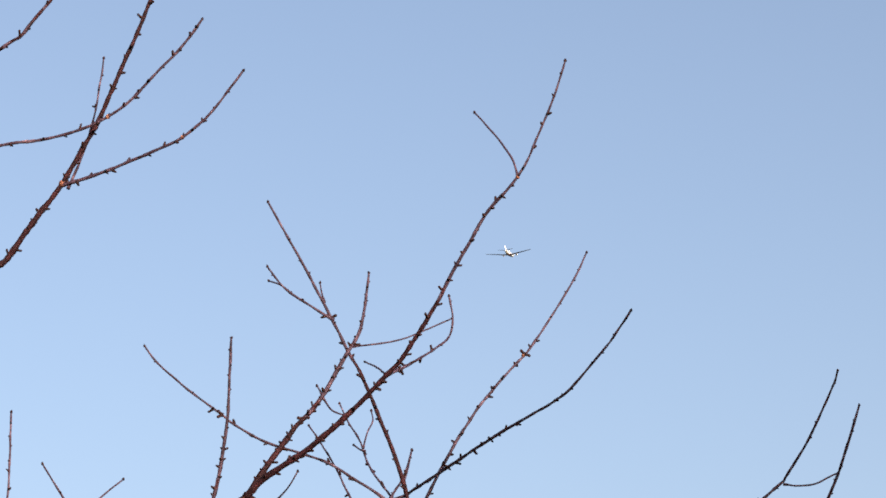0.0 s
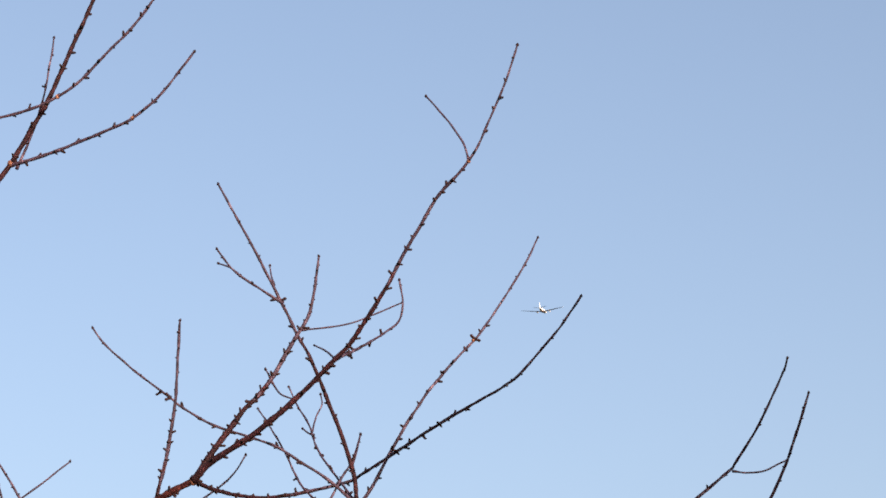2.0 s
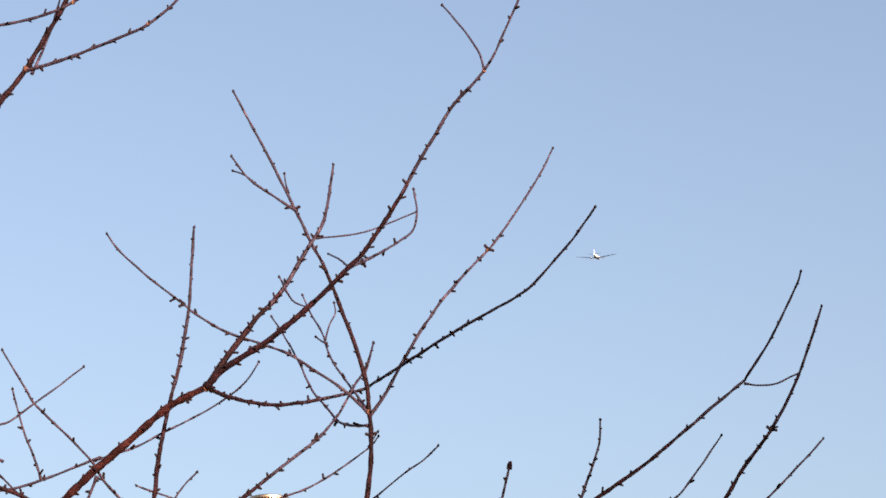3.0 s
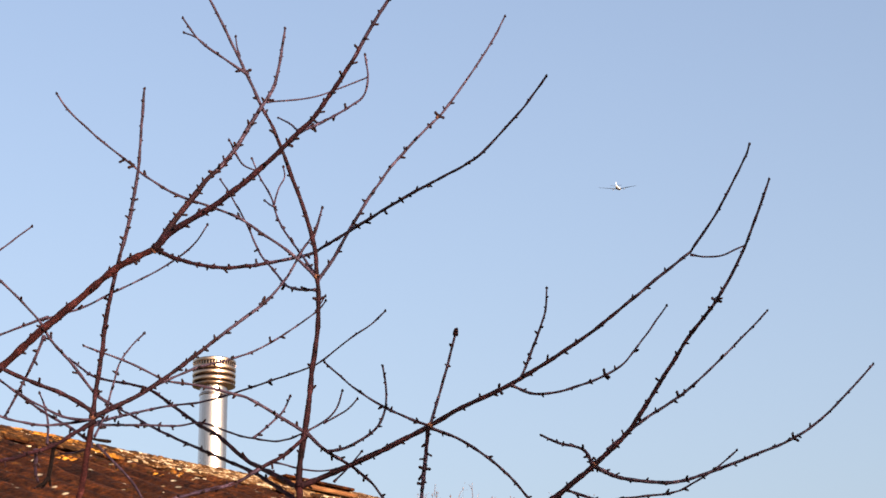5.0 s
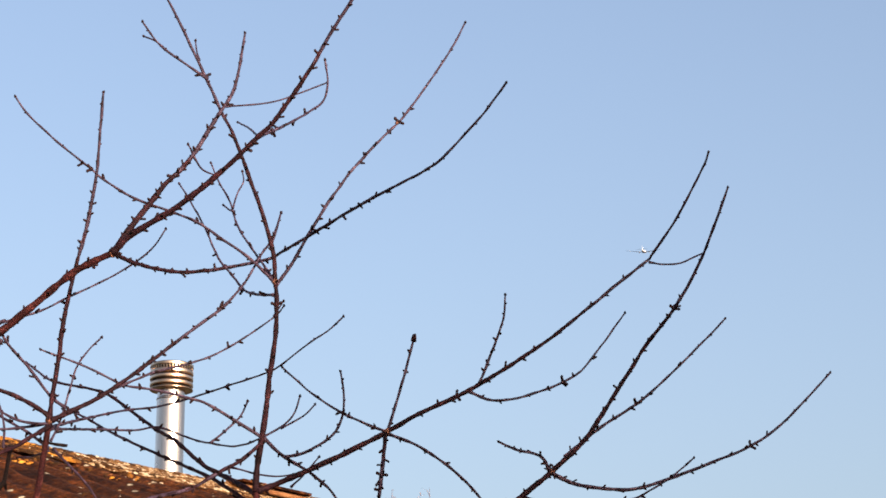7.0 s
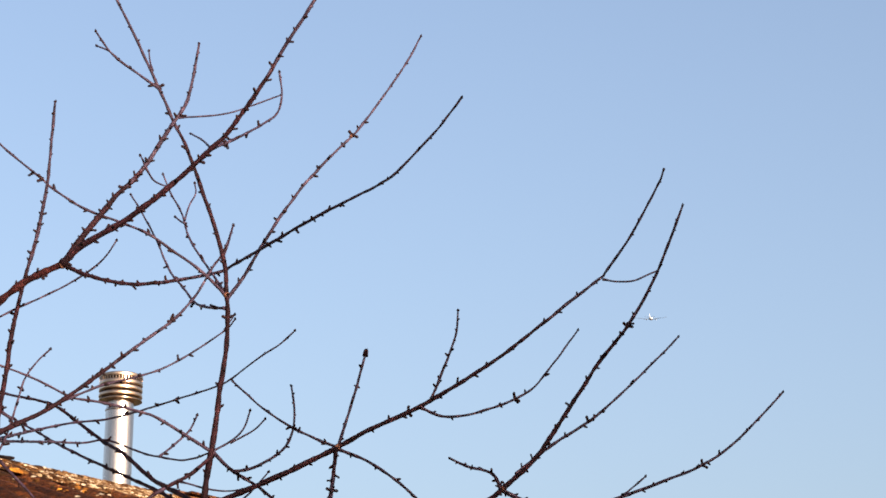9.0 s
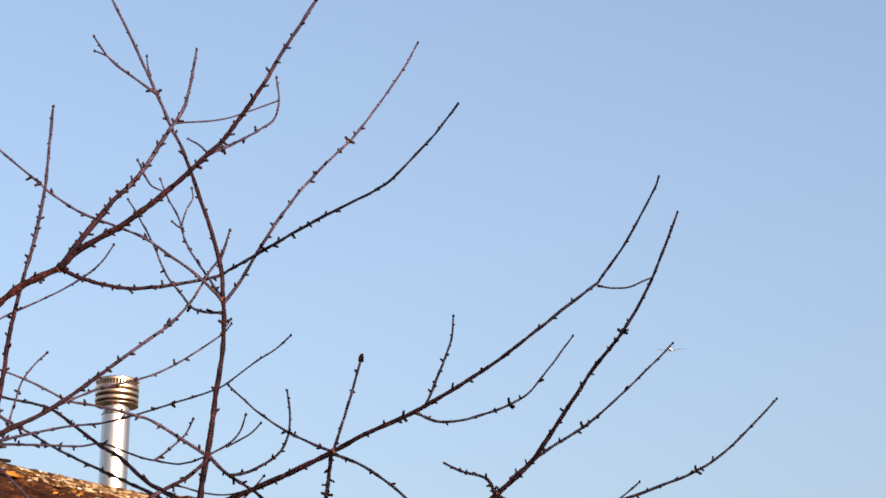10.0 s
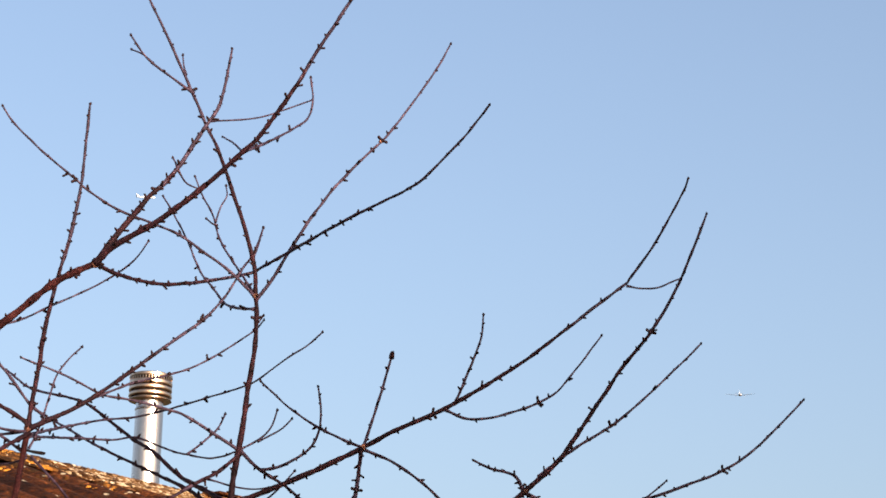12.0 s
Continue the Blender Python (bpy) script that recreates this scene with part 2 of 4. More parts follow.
def outbuilding():
    base = new("outbuilding")
    # its own axes: x along the ridge, y away from the seen slope
    base.matrix_world = pose(RIDGE.x, RIDGE.y, 0, 0, 0, 90 - ALONG_AZ)
    tagged(base, "low outbuilding with a mossy corrugated roof in evening sun", "building")
    x0, x1, half, top = -7.0, 3.2, 3.0, RIDGE.z - 0.03
    tan = math.tan(radians(PITCH))
    wave, amp = 0.30, 0.024
    for sign, lab in ((-1, "corrugated roof slope with brown moss and pale lichen"), (1, "")):
        verts, faces = [], []
        nx, rows = int((x1 - x0) / wave * 14), 44
        for i in range(nx + 1):
            x = x0 + (x1 - x0) * i / nx
            for j in range(rows + 1):
                d = half * 1.06 * j / rows
                sag = 0.012 * noise.noise(Vector((x * 0.7, d * 0.8, 3.0 + sign)))
                lump = 0.016 * max(0.0, noise.noise(Vector((x * 5, d * 5, 9)))) + 0.007 * noise.noise(Vector((x * 16, d * 16, 1)))
                lap = 0.010 * ((d % 1.35) / 1.35)
                z = top - d * tan + amp * (2 * (0.5 + 0.5 * math.cos(2 * math.pi * x / wave)) ** 1.7 - 1) + sag + lump + lap
                verts.append((x, sign * d, z))
        for i in range(nx):
            for j in range(rows):
                a = i * (rows + 1) + j
                f = (a, a + 1, a + rows + 2, a + rows + 1)
                faces.append(f if sign > 0 else f[::-1])
        ob = part("roof", verts, faces, ROOF, base, lab)
        sol = ob.modifiers.new("thickness", "SOLIDIFY")
        sol.thickness, sol.offset = 0.012, -1
    # ridge caps, end over end
    rnd = random.Random(5)
    edges = [0.44 - 0.63 * (11 - i) for i in range(11)] + [0.44, 0.915, 1.545, 2.175]
    for a in edges:
        clean = a == 0.44
        lift = 0.038 if clean else -0.006 + rnd.uniform(-0.003, 0.003) + (0.032 if a > 0.9 else 0.0)
        b = a + (0.51 if clean else 0.66 if a < -0.3 or a > 0.9 else 0.64)
        wide = 0.20 if clean else 0.34
        verts, faces = [], []
        n, m = (7, 9) if clean else (40, 25)
        for i in range(n):
            xx = a + (b - a) * i / (n - 1)
            for j in range(m):
                u = (j / (m - 1) - 0.5) * 2
                y = u * wide
                z = top + lift + 0.040 - math.sqrt(y * y + 0.0016) * tan * 1.02 + 0.02 * (1 if abs(u) < 0.25 else 0) * (1 - abs(u) / 0.25)
                z += 0.004 * (1 - i / (n - 1))
                if not clean:
                    z += 0.007 * noise.noise(Vector((xx * 5, y * 9, 2))) + 0.007 * noise.noise(Vector((xx * 22, y * 22, 5))) + 0.004 * noise.noise(Vector((xx * 60, y * 60, 5)))
                verts.append((xx, y, z))
        for i in range(n - 1):
            for j in range(m - 1):
                q = i * m + j
                faces.append((q, q + m, q + m + 1, q + 1))
        cap = part("ridge_cap", verts, faces, CAP_CLEAN if clean else CAP_WORN if a > -1.2 else ROOF, base, "cleaner raised ridge cap" if clean else "")
        sol = cap.modifiers.new("thickness", "SOLIDIFY")
        sol.thickness, sol.offset = 0.022 if clean else 0.009, -1
    # walls under the slopes, gables closed
    eave = top - half * tan - 0.06
    w = half - 0.25
    for y0, y1 in ((-w, -w + 0.2), (w - 0.2, w)):
        part("wall", *box(x0 + 0.25, x1 - 0.25, y0, y1, -0.05, eave), RENDERED, base, smooth=False)
    for xa in (x0 + 0.25, x1 - 0.45):
        prof = [(-w + 0.2, -0.05), (w - 0.2, -0.05), (w - 0.2, eave), (0, top - 0.09), (-w + 0.2, eave)]
        v = [(xa, y, z) for y, z in prof] + [(xa + 0.2, y, z) for y, z in prof]
        f = [(4, 3, 2, 1, 0), (5, 6, 7, 8, 9)] + [(i, (i + 1) % 5, (i + 1) % 5 + 5, i + 5) for i in range(5)]
        part("gable", v, f, RENDERED, base, smooth=False)
    # a lath on the raised cap; a near-black strip paints the shaded gap under it
    v, f = box(0.42, 0.965, -0.145, 0.145, 0.0, 0.014)
    part("ridge_lath", [(x, y, z + top + 0.093 - abs(y) * tan * 0.9 - 0.012 * (x - 0.42)) for x, y, z in v], f, ROOF, base, "weathered lath along the raised cap", smooth=False)
    v, f = box(0.44, 0.945, -0.112, 0.112, 0.0, 0.018)
    part("gap_shade", [(x, y, z + top + 0.076 - abs(y) * tan * 0.9 - 0.012 * (x - 0.42)) for x, y, z in v], f, DARK_FILL, base, "dark strip for the shade in the gap under the lath", smooth=False)

    # moss cushions and lichen crusts
    def cushions(name, mat, lab, spots):
        """spots: place along the ridge, way down the slope, size, stretch."""
        verts, faces = [], []
        for x, d, size, long in spots:
            if 0.40 < x < 0.95 and d < 0.2:
                continue
            wave_z = amp * (2 * (0.5 + 0.5 * math.cos(2 * math.pi * x / wave)) ** 1.7 - 1)
            z = top + (0.044 - math.sqrt(d * d + 0.0016) * tan * 1.02 + 0.02 * max(0, 1 - d / 0.085) if d < 0.34 else wave_z + 0.006 - d * tan)
            start, n = len(verts), 8
            a0 = rnd.uniform(0, 6)
            sx, sy = rnd.uniform(0.7, 1.3) * long, rnd.uniform(0.6, 1.2)
            for rr, hh in ((1.0, -0.3), (0.8, 0.22), (0.35, 0.36)):
                for k in range(n):
                    ang = a0 + 2 * math.pi * k / n
                    wob = rr * size * rnd.uniform(0.65, 1.25)
                    dx, dy = math.cos(ang) * wob * sx, math.sin(ang) * wob * sy
                    verts.append((x + dx, -d + dy, z + dy * tan + hh * size * rnd.uniform(0.7, 1.2)))
            for ring in range(2):
                for k in range(n):
                    j, q = (k + 1) % n, start + ring * n
                    faces.append((q + k, q + j, q + n + j, q + n + k))
            faces.append(tuple(start + 2 * n + k for k in range(n)))
        tagged(part(name, verts, faces, mat, base, lab), kind="stuff")

    def along(centre, spread):
        return rnd.uniform(-4.5, 1.9) if rnd.random() < 0.5 else rnd.gauss(centre, spread)

    def down(share):
        return abs(rnd.gauss(0, 0.24)) if rnd.random() < share else rnd.uniform(0.1, 1.7)

    cushions("lichen", LICHEN, "tan and pale lichen crusts", [(along(0.05, 0.5), down(0.86), rnd.uniform(0.005, 0.014) * rnd.choice((1, 1, 1.7)), 1.2) for _ in range(4600)])
    cushions("cream_lichen", CREAM, "cream lichen crusts", [(rnd.gauss(-0.05, 0.42), abs(rnd.gauss(0.05, 0.13)), rnd.uniform(0.006, 0.017), 1.3) for _ in range(210)]
             + [(rnd.uniform(-3.2, 0.5), rnd.uniform(0.3, 1.9), rnd.uniform(0.010, 0.026), 1.9) for _ in range(60)])
    cushions("moss", MOSS, "brown moss cushions", [(along(-1.25, 0.35), down(0.7), rnd.uniform(0.012, 0.03), 1.2) for _ in range(2000)])
    golden = []
    for x, d, spread, count in ((-1.21, 0.04, 0.085, 130), (-1.02, 0.30, 0.05, 30), (-1.68, 0.50, 0.035, 14), (-1.54, 0.70, 0.05, 26), (-0.98, 0.66, 0.06, 18), (-0.6, 0.45, 0.05, 10)):
        golden += [(rnd.gauss(x, spread), abs(rnd.gauss(d, spread * 0.7)), rnd.uniform(0.012, 0.030), 1.3) for _ in range(count)]
    cushions("orange_moss", GOLD, "bright orange moss patches", golden)


outbuilding()


# ---- steel flue ----
def flue(x, y, z_foot, z_top):
    base = new("flue")
    base.matrix_world = pose(x, y, z_foot)
    tagged(base, "stainless steel flue pipe with louvred cap rising behind the ridge", "chimney")
    h = z_top - z_foot
    cap0 = h - 0.158
    neck = cap0 - 0.050
    part("pipe", *lathe([(0.083, 0), (0.083, 0.004), (0.083, neck - 0.012), (0.083, neck - 0.009), (0.0855, neck - 0.007), (0.0855, neck + 0.001), (0.080, neck + 0.004),
                         (0.080, neck + 0.008), (0.080, cap0 + 0.015), (0.080, cap0 + 0.02)], 48), STEEL, base)
    # a near-black drum gives the louvre gaps their shade
    part("core", *lathe([(0.112, cap0 + 0.004), (0.112, cap0 + 0.008), (0.112, h - 0.024), (0.112, h - 0.02)], 32), DARK_FILL, base, "dark inside of the cap")
    R = 0.127
    # louvre rings, from the lip up
    for z, hgt in ((0.0, 0.006), (0.020, 0.024), (0.056, 0.024), (0.088, 0.027)):
        z += cap0
        e = hgt / 5
        part("louvre", *lathe([(0.09, z), (0.092, z), (R - 0.006, z), (R - 0.003, z), (R, z + e), (R, z + 2 * e), (R, z + hgt - 2 * e), (R, z + hgt - e),
                               (R - 0.003, z + hgt), (R - 0.006, z + hgt), (0.092, z + hgt), (0.09, z + hgt)], 48), CAP_STEEL, base)
    part("lid", *lathe([(0.09, h - 0.024), (0.092, h - 0.024), (R - 0.003, h - 0.024), (R, h - 0.022), (R, h - 0.019), (R, h - 0.010), (R, h - 0.007),
                        (R - 0.004, h - 0.004), (R - 0.008, h - 0.002), (0.05, h + 0.008), (0.004, h + 0.010)], 48), CAP_STEEL, base)
    # small bars across the slotted band
    n = 42
    for z0, z1 in ((0.114, 0.136),):
        bar = mesh_of("slot_bar", *box(-0.0026, 0.0026, -0.003, 0.003, cap0 + z0, cap0 + z1), CAP_STEEL, False)
        for k in range(n):
            b = new("slot_bar", bar)
            b.parent = base
            b.matrix_local = pose(0, 0, 0, 0, 0, 360 * k / n) @ pose(0, R - 0.006, 0)


flue(-1.393, 14.28, 4.391, 5.296)


# ---- bare fruit tree ----
tree = new("fruit_tree")
tree.matrix_world = pose(-0.494, 6.5, 0)
tagged(tree, "bare fruit tree with reddish-brown budded branches in winter", "tree")
BUD_RND = random.Random(11)


def bud_meshes():
    kinds = []
    shapes = (
        ((0.0046, -0.002), (0.0042, 0.002), (0.0034, 0.005), (0.0031, 0.0075), (0.0024, 0.0095), (0.0007, 0.0112)),
        ((0.0046, -0.002), (0.0038, 0.003), (0.0030, 0.006), (0.0030, 0.009), (0.0035, 0.0115), (0.0027, 0.0135), (0.0008, 0.0150)),
        ((0.0044, -0.002), (0.0044, 0.001), (0.0034, 0.0035), (0.0019, 0.006), (0.0005, 0.0076)),
    )
    for k, prof in enumerate(shapes):
        v, f = lathe(prof, 6)
        v = [(x + 0.0022 * (z / 0.015) ** 2 * (1 if k != 2 else 0.3), y * (1 + 0.1 * k), z) for x, y, z in v]
        kinds.append(mesh_of("bud", v, f, BUD))
    return kinds


BUDS = bud_meshes()


def bud(parent, at, out, along, size, kind):
    ob = new("bud", BUDS[kind])
    z = (out * BUD_RND.uniform(0.8, 1.0) + along * BUD_RND.uniform(0.1, 0.6)).normalized()
    x = (along - z * along.dot(z)).normalized()
    m = Matrix((x, z.cross(x), z)).transposed().to_4x4()
    ob.parent = parent
    ob.matrix_local = Matrix.Translation(at) @ m @ Matrix.Diagonal((size, size, size, 1))


def branch(name, r0, r1, gap, points, shaded=False):
    """A limb, branch or twig: half its thickness at both ends and the buds' spacing, all in mm, and the bends it takes."""
    origin = Vector((-0.494, 6.5, 0))
    line = spline([Vector(p) - origin for p in points], 0.009)
    n = len(line)
    seed = BUD_RND.uniform(0, 100)
    r0, r1, gap = r0 / 1000, r1 / 1000, gap / 1000 * (1.25 if r0 < 4.6 else 1.0)
    total = sum((line[i + 1] - line[i]).length for i in range(n - 1))
    amp = min(0.0022, 0.35 * r1 + 0.0006)
    crooked = []
    for i, c in enumerate(line):
        s = i / (n - 1)
        w = amp * min(1, s * 6)
        d = total * s
        crooked.append(c + w * Vector((noise.noise(Vector((d * 18, seed, 0))), noise.noise(Vector((d * 18, seed, 7))), noise.noise(Vector((d * 18, seed, 13))))))
    radii = []
    for i in range(n):
        s = i / (n - 1)
        r = r0 + (r1 - r0) * s ** 0.8
        d = total * s
        r *= 1 + 0.17 * noise.noise(Vector((d * 45, seed, 3))) + 0.06 * noise.noise(Vector((d * 160, seed, 5)))
        if s * total < 0.02:
            r *= 1 + 0.5 * (1 - s * total / 0.02)
        radii.append(r)
    # joints thicken where buds sit
    seats, d = [], (gap * 0.6 if gap else total)
    while gap and d < total - 0.012:
        seats.append(d)
        d += gap * BUD_RND.uniform(0.55, 1.4)
    for d in seats:
        c = d / total * (n - 1)
        for i in range(max(0, int(c) - 1), min(n, int(c) + 3)):
            radii[i] *= 1.18
    radii[-1] *= 0.75
    verts, faces = [], []
    thick = r0 > 0.0075
    frames = tube(crooked, radii, 10 if thick else 7, verts, faces)
    mat = BARK_OLD if r1 > 0.006 else BARK if r0 > 0.0052 or r1 > 0.0034 else BARK_YOUNG
    # stubs that hang in shade get it from the darker bark colour
    ob = part(name, verts, faces, BARK_SHADED if shaded else mat, tree, "black stub with shade put into its bark colour" if shaded else "")
    if mat is BARK and not shaded:
        # the young wood towards the tip is paler
        ob.data.materials.append(BARK_YOUNG)
        sides = 10 if thick else 7
        for face in ob.data.polygons:
            i = min(face.vertices) // sides
            r = r0 + (r1 - r0) * (i / (n - 1)) ** 0.8
            if r < 0.0042 + 0.0006 * noise.noise(Vector((i * 0.3, face.index % sides, seed))):
                face.material_index = 1
    turn = BUD_RND.uniform(0, 360)
    for d in seats:
        i = min(n - 1, int(d / total * (n - 1)))
        c, along, up, side = frames[i]
        turn += 137.5 + BUD_RND.uniform(-25, 25)
        out = up * math.cos(radians(turn)) + side * math.sin(radians(turn))
        s = d / total
        young = s > 0.72 and r1 < 0.0031
        size = BUD_RND.uniform(0.5, 0.8) if young else BUD_RND.uniform(0.8, 1.15)
        kind = 2 if young else BUD_RND.choice((0, 0, 1, 2))
        bud(ob, c + out * radii[i] * 0.8, out, along, size, kind)
        if not young and BUD_RND.random() < 0.3:
            o2 = up * math.cos(radians(turn + 100)) + side * math.sin(radians(turn + 100))
            bud(ob, c + o2 * radii[i] * 0.8, o2, along, size * 0.8, 0)
    c, along, up, side = frames[-1]
    bud(ob, c - along * 0.003, along, up, 0.85, 2)
    return ob


def trunk():
    line = spline([(0.03, 0.0, -0.1), (0.0, 0.0, 0.25), (-0.03, 0.01, 0.7), (0.02, 0.0, 1.15), (0.0, 0.0, 1.56)], 0.03)
    n = len(line)
    radii = [0.085 - 0.035 * i / n + 0.05 * max(0, 1 - i / 10) + 0.008 * noise.noise(Vector((i * 0.4, 1, 2))) for i in range(n)]
    verts, faces = [], []
    tube(line, radii, 16, verts, faces)
    part("trunk", verts, faces, BARK_OLD, tree)


trunk()
branch("limb", 18.2, 7.8, 0, [(-0.494, 6.500, 1.534), (-0.642, 6.465, 1.938), (-0.804, 6.400, 2.350), (-0.924, 6.332, 2.697), (-0.951, 6.301, 2.844), (-0.944, 6.289, 2.896), (-0.930, 6.269, 2.989), (-0.921, 6.256, 3.045), (-0.918, 6.250, 3.070)])
branch("limb", 20.6, 8.9, 0, [(-0.494, 6.500, 1.534), (-0.473, 6.500, 1.871), (-0.426, 6.500, 2.362), (-0.407, 6.500, 2.726), (-0.403, 6.500, 2.876), (-0.401, 6.500, 2.939)])
branch("branch", 7.8, 2.8, 52, [(-0.404, 6.500, 2.939), (-0.401, 6.492, 2.998), (-0.391, 6.482, 3.067), (-0.381, 6.473, 3.137), (-0.373, 6.462, 3.217), (-0.363, 6.451, 3.298), (-0.356, 6.443, 3.358), (-0.355, 6.432, 3.439), (-0.360, 6.424, 3.501), (-0.364, 6.416, 3.561), (-0.381, 6.407, 3.628), (-0.408, 6.396, 3.710), (-0.434, 6.387, 3.776), (-0.454, 6.379, 3.832), (-0.486, 6.368, 3.906), (-0.512, 6.361, 3.954), (-0.539, 6.353, 4.014), (-0.578, 6.341, 4.094), (-0.620, 6.329, 4.181), (-0.674, 6.314, 4.284), (-0.724, 6.300, 4.381)])
branch("branch", 5.9, 2.9, 32, [(-0.918, 6.250, 3.070), (-0.912, 6.243, 3.132), (-0.898, 6.231, 3.229), (-0.890, 6.221, 3.318), (-0.868, 6.207, 3.436), (-0.853, 6.199, 3.500), (-0.840, 6.193, 3.550), (-0.823, 6.182, 3.649), (-0.813, 6.173, 3.725), (-0.807, 6.159, 3.851), (-0.802, 6.150, 3.929)])
branch("limb", 12.2, 8.2, 68, [(-0.804, 6.399, 2.350), (-1.038, 6.365, 2.588), (-1.241, 6.310, 2.809), (-1.308, 6.269, 2.976), (-1.215, 6.223, 3.128), (-1.127, 6.191, 3.205), (-1.039, 6.158, 3.277), (-0.936, 6.119, 3.352), (-0.848, 6.084, 3.416), (-0.749, 6.049, 3.456)])
branch("branch", 7.2, 3.1, 31, [(-0.749, 6.049, 3.456), (-0.702, 6.028, 3.496), (-0.605, 5.992, 3.546), (-0.537, 5.965, 3.588), (-0.480, 5.941, 3.630), (-0.421, 5.916, 3.676), (-0.379, 5.896, 3.714), (-0.345, 5.881, 3.742), (-0.312, 5.863, 3.783), (-0.264, 5.835, 3.847), (-0.236, 5.818, 3.887), (-0.198, 5.791, 3.951), (-0.163, 5.769, 4.001), (-0.107, 5.735, 4.081), (-0.060, 5.713, 4.122), (-0.030, 5.699, 4.155)])
branch("twig", 2.9, 2.3, 40, [(-0.030, 5.699, 4.155), (-0.005, 5.684, 4.190), (0.037, 5.654, 4.273), (0.073, 5.626, 4.347), (0.100, 5.599, 4.424)])
branch("twig", 2.8, 2.4, 0, [(-0.030, 5.699, 4.155), (-0.048, 5.728, 4.227), (-0.090, 5.764, 4.309), (-0.137, 5.799, 4.385)])
branch("branch", 5.7, 2.4, 16, [(-0.742, 6.049, 3.464), (-0.726, 6.054, 3.495), (-0.689, 6.064, 3.554), (-0.653, 6.074, 3.608), (-0.624, 6.081, 3.652), (-0.589, 6.089, 3.690), (-0.552, 6.098, 3.745), (-0.516, 6.109, 3.817), (-0.488, 6.117, 3.868), (-0.462, 6.126, 3.923), (-0.447, 6.137, 4.003), (-0.437, 6.149, 4.097)])
branch("branch", 5.3, 2.7, 46, [(-0.749, 6.049, 3.456), (-0.707, 6.218, 3.479), (-0.621, 6.386, 3.507), (-0.526, 6.514, 3.553), (-0.394, 6.582, 3.602), (-0.345, 6.547, 3.616), (-0.265, 6.447, 3.633), (-0.125, 6.270, 3.662), (0.009, 6.146, 3.696), (0.066, 6.062, 3.703), (0.123, 6.005, 3.744), (0.186, 5.955, 3.802), (0.243, 5.905, 3.866)])
branch("twig", 3.0, 2.4, 0, [(-0.379, 5.896, 3.714), (-0.435, 6.332, 3.895), (-0.496, 6.772, 4.071)])
branch("twig", 4.3, 2.5, 60, [(-0.379, 5.897, 3.713), (-0.329, 6.153, 3.836), (-0.272, 6.337, 3.943), (-0.237, 6.409, 4.003), (-0.227, 6.426, 4.061), (-0.236, 6.436, 4.134)])
branch("twig", 2.8, 2.1, 0, [(-0.498, 6.361, 3.966), (-0.390, 6.400, 3.991), (-0.315, 6.428, 4.026), (-0.228, 6.461, 4.075)])
branch("twig", 3.7, 2.3, 45, [(-0.548, 6.349, 4.040), (-0.607, 6.319, 4.071), (-0.674, 6.283, 4.112), (-0.720, 6.249, 4.168)])
branch("twig", 2.7, 2.2, 0, [(-0.666, 6.287, 4.107), (-0.692, 6.310, 4.136), (-0.726, 6.337, 4.160)])
branch("twig", 2.5, 2.0, 0, [(-0.572, 6.342, 4.091), (-0.581, 6.351, 4.123), (-0.586, 6.362, 4.160)])
branch("branch", 4.1, 2.5, 60, [(-0.363, 6.425, 3.493), (-0.428, 6.410, 3.553), (-0.504, 6.394, 3.603), (-0.579, 6.378, 3.649), (-0.694, 6.356, 3.686), (-0.753, 6.345, 3.709), (-0.824, 6.330, 3.752), (-0.845, 6.325, 3.771), (-0.911, 6.311, 3.820), (-0.976, 6.296, 3.874), (-1.023, 6.284, 3.919), (-1.054, 6.275, 3.962)])
branch("branch", 4.5, 2.5, 42, [(-0.359, 6.427, 3.480), (-0.317, 6.448, 3.549), (-0.281, 6.471, 3.627), (-0.222, 6.503, 3.743), (-0.162, 6.533, 3.842), (-0.100, 6.559, 3.925), (-0.022, 6.589, 4.020), (0.025, 6.611, 4.095), (0.081, 6.637, 4.190), (0.122, 6.657, 4.267), (0.157, 6.677, 4.346)])
branch("twig", 4.0, 2.6, 93, [(-0.363, 6.430, 3.457), (-0.421, 6.561, 3.497), (-0.461, 6.696, 3.549), (-0.511, 6.824, 3.637), (-0.551, 6.916, 3.707), (-0.601, 6.997, 3.827), (-0.651, 7.069, 3.929), (-0.693, 7.135, 4.009)])
branch("twig", 3.8, 2.4, 75, [(-0.368, 6.424, 3.505), (-0.427, 6.607, 3.629), (-0.486, 6.765, 3.753), (-0.519, 6.867, 3.862), (-0.557, 6.928, 3.943), (-0.588, 6.977, 4.021)])
branch("twig", 2.8, 2.1, 0, [(-0.504, 6.788, 3.817), (-0.495, 6.830, 3.876), (-0.482, 6.869, 3.923), (-0.488, 6.906, 3.970)])
branch("twig", 3.0, 2.3, 0, [(-0.504, 6.785, 3.807), (-0.519, 6.818, 3.824), (-0.537, 6.850, 3.847)])
branch("twig", 2.8, 2.1, 0, [(-0.558, 6.096, 3.732), (-0.543, 6.140, 3.715), (-0.526, 6.168, 3.712), (-0.506, 6.196, 3.714)])
branch("twig", 2.6, 1.9, 0, [(-0.558, 6.097, 3.735), (-0.564, 6.097, 3.751), (-0.573, 6.097, 3.765)])
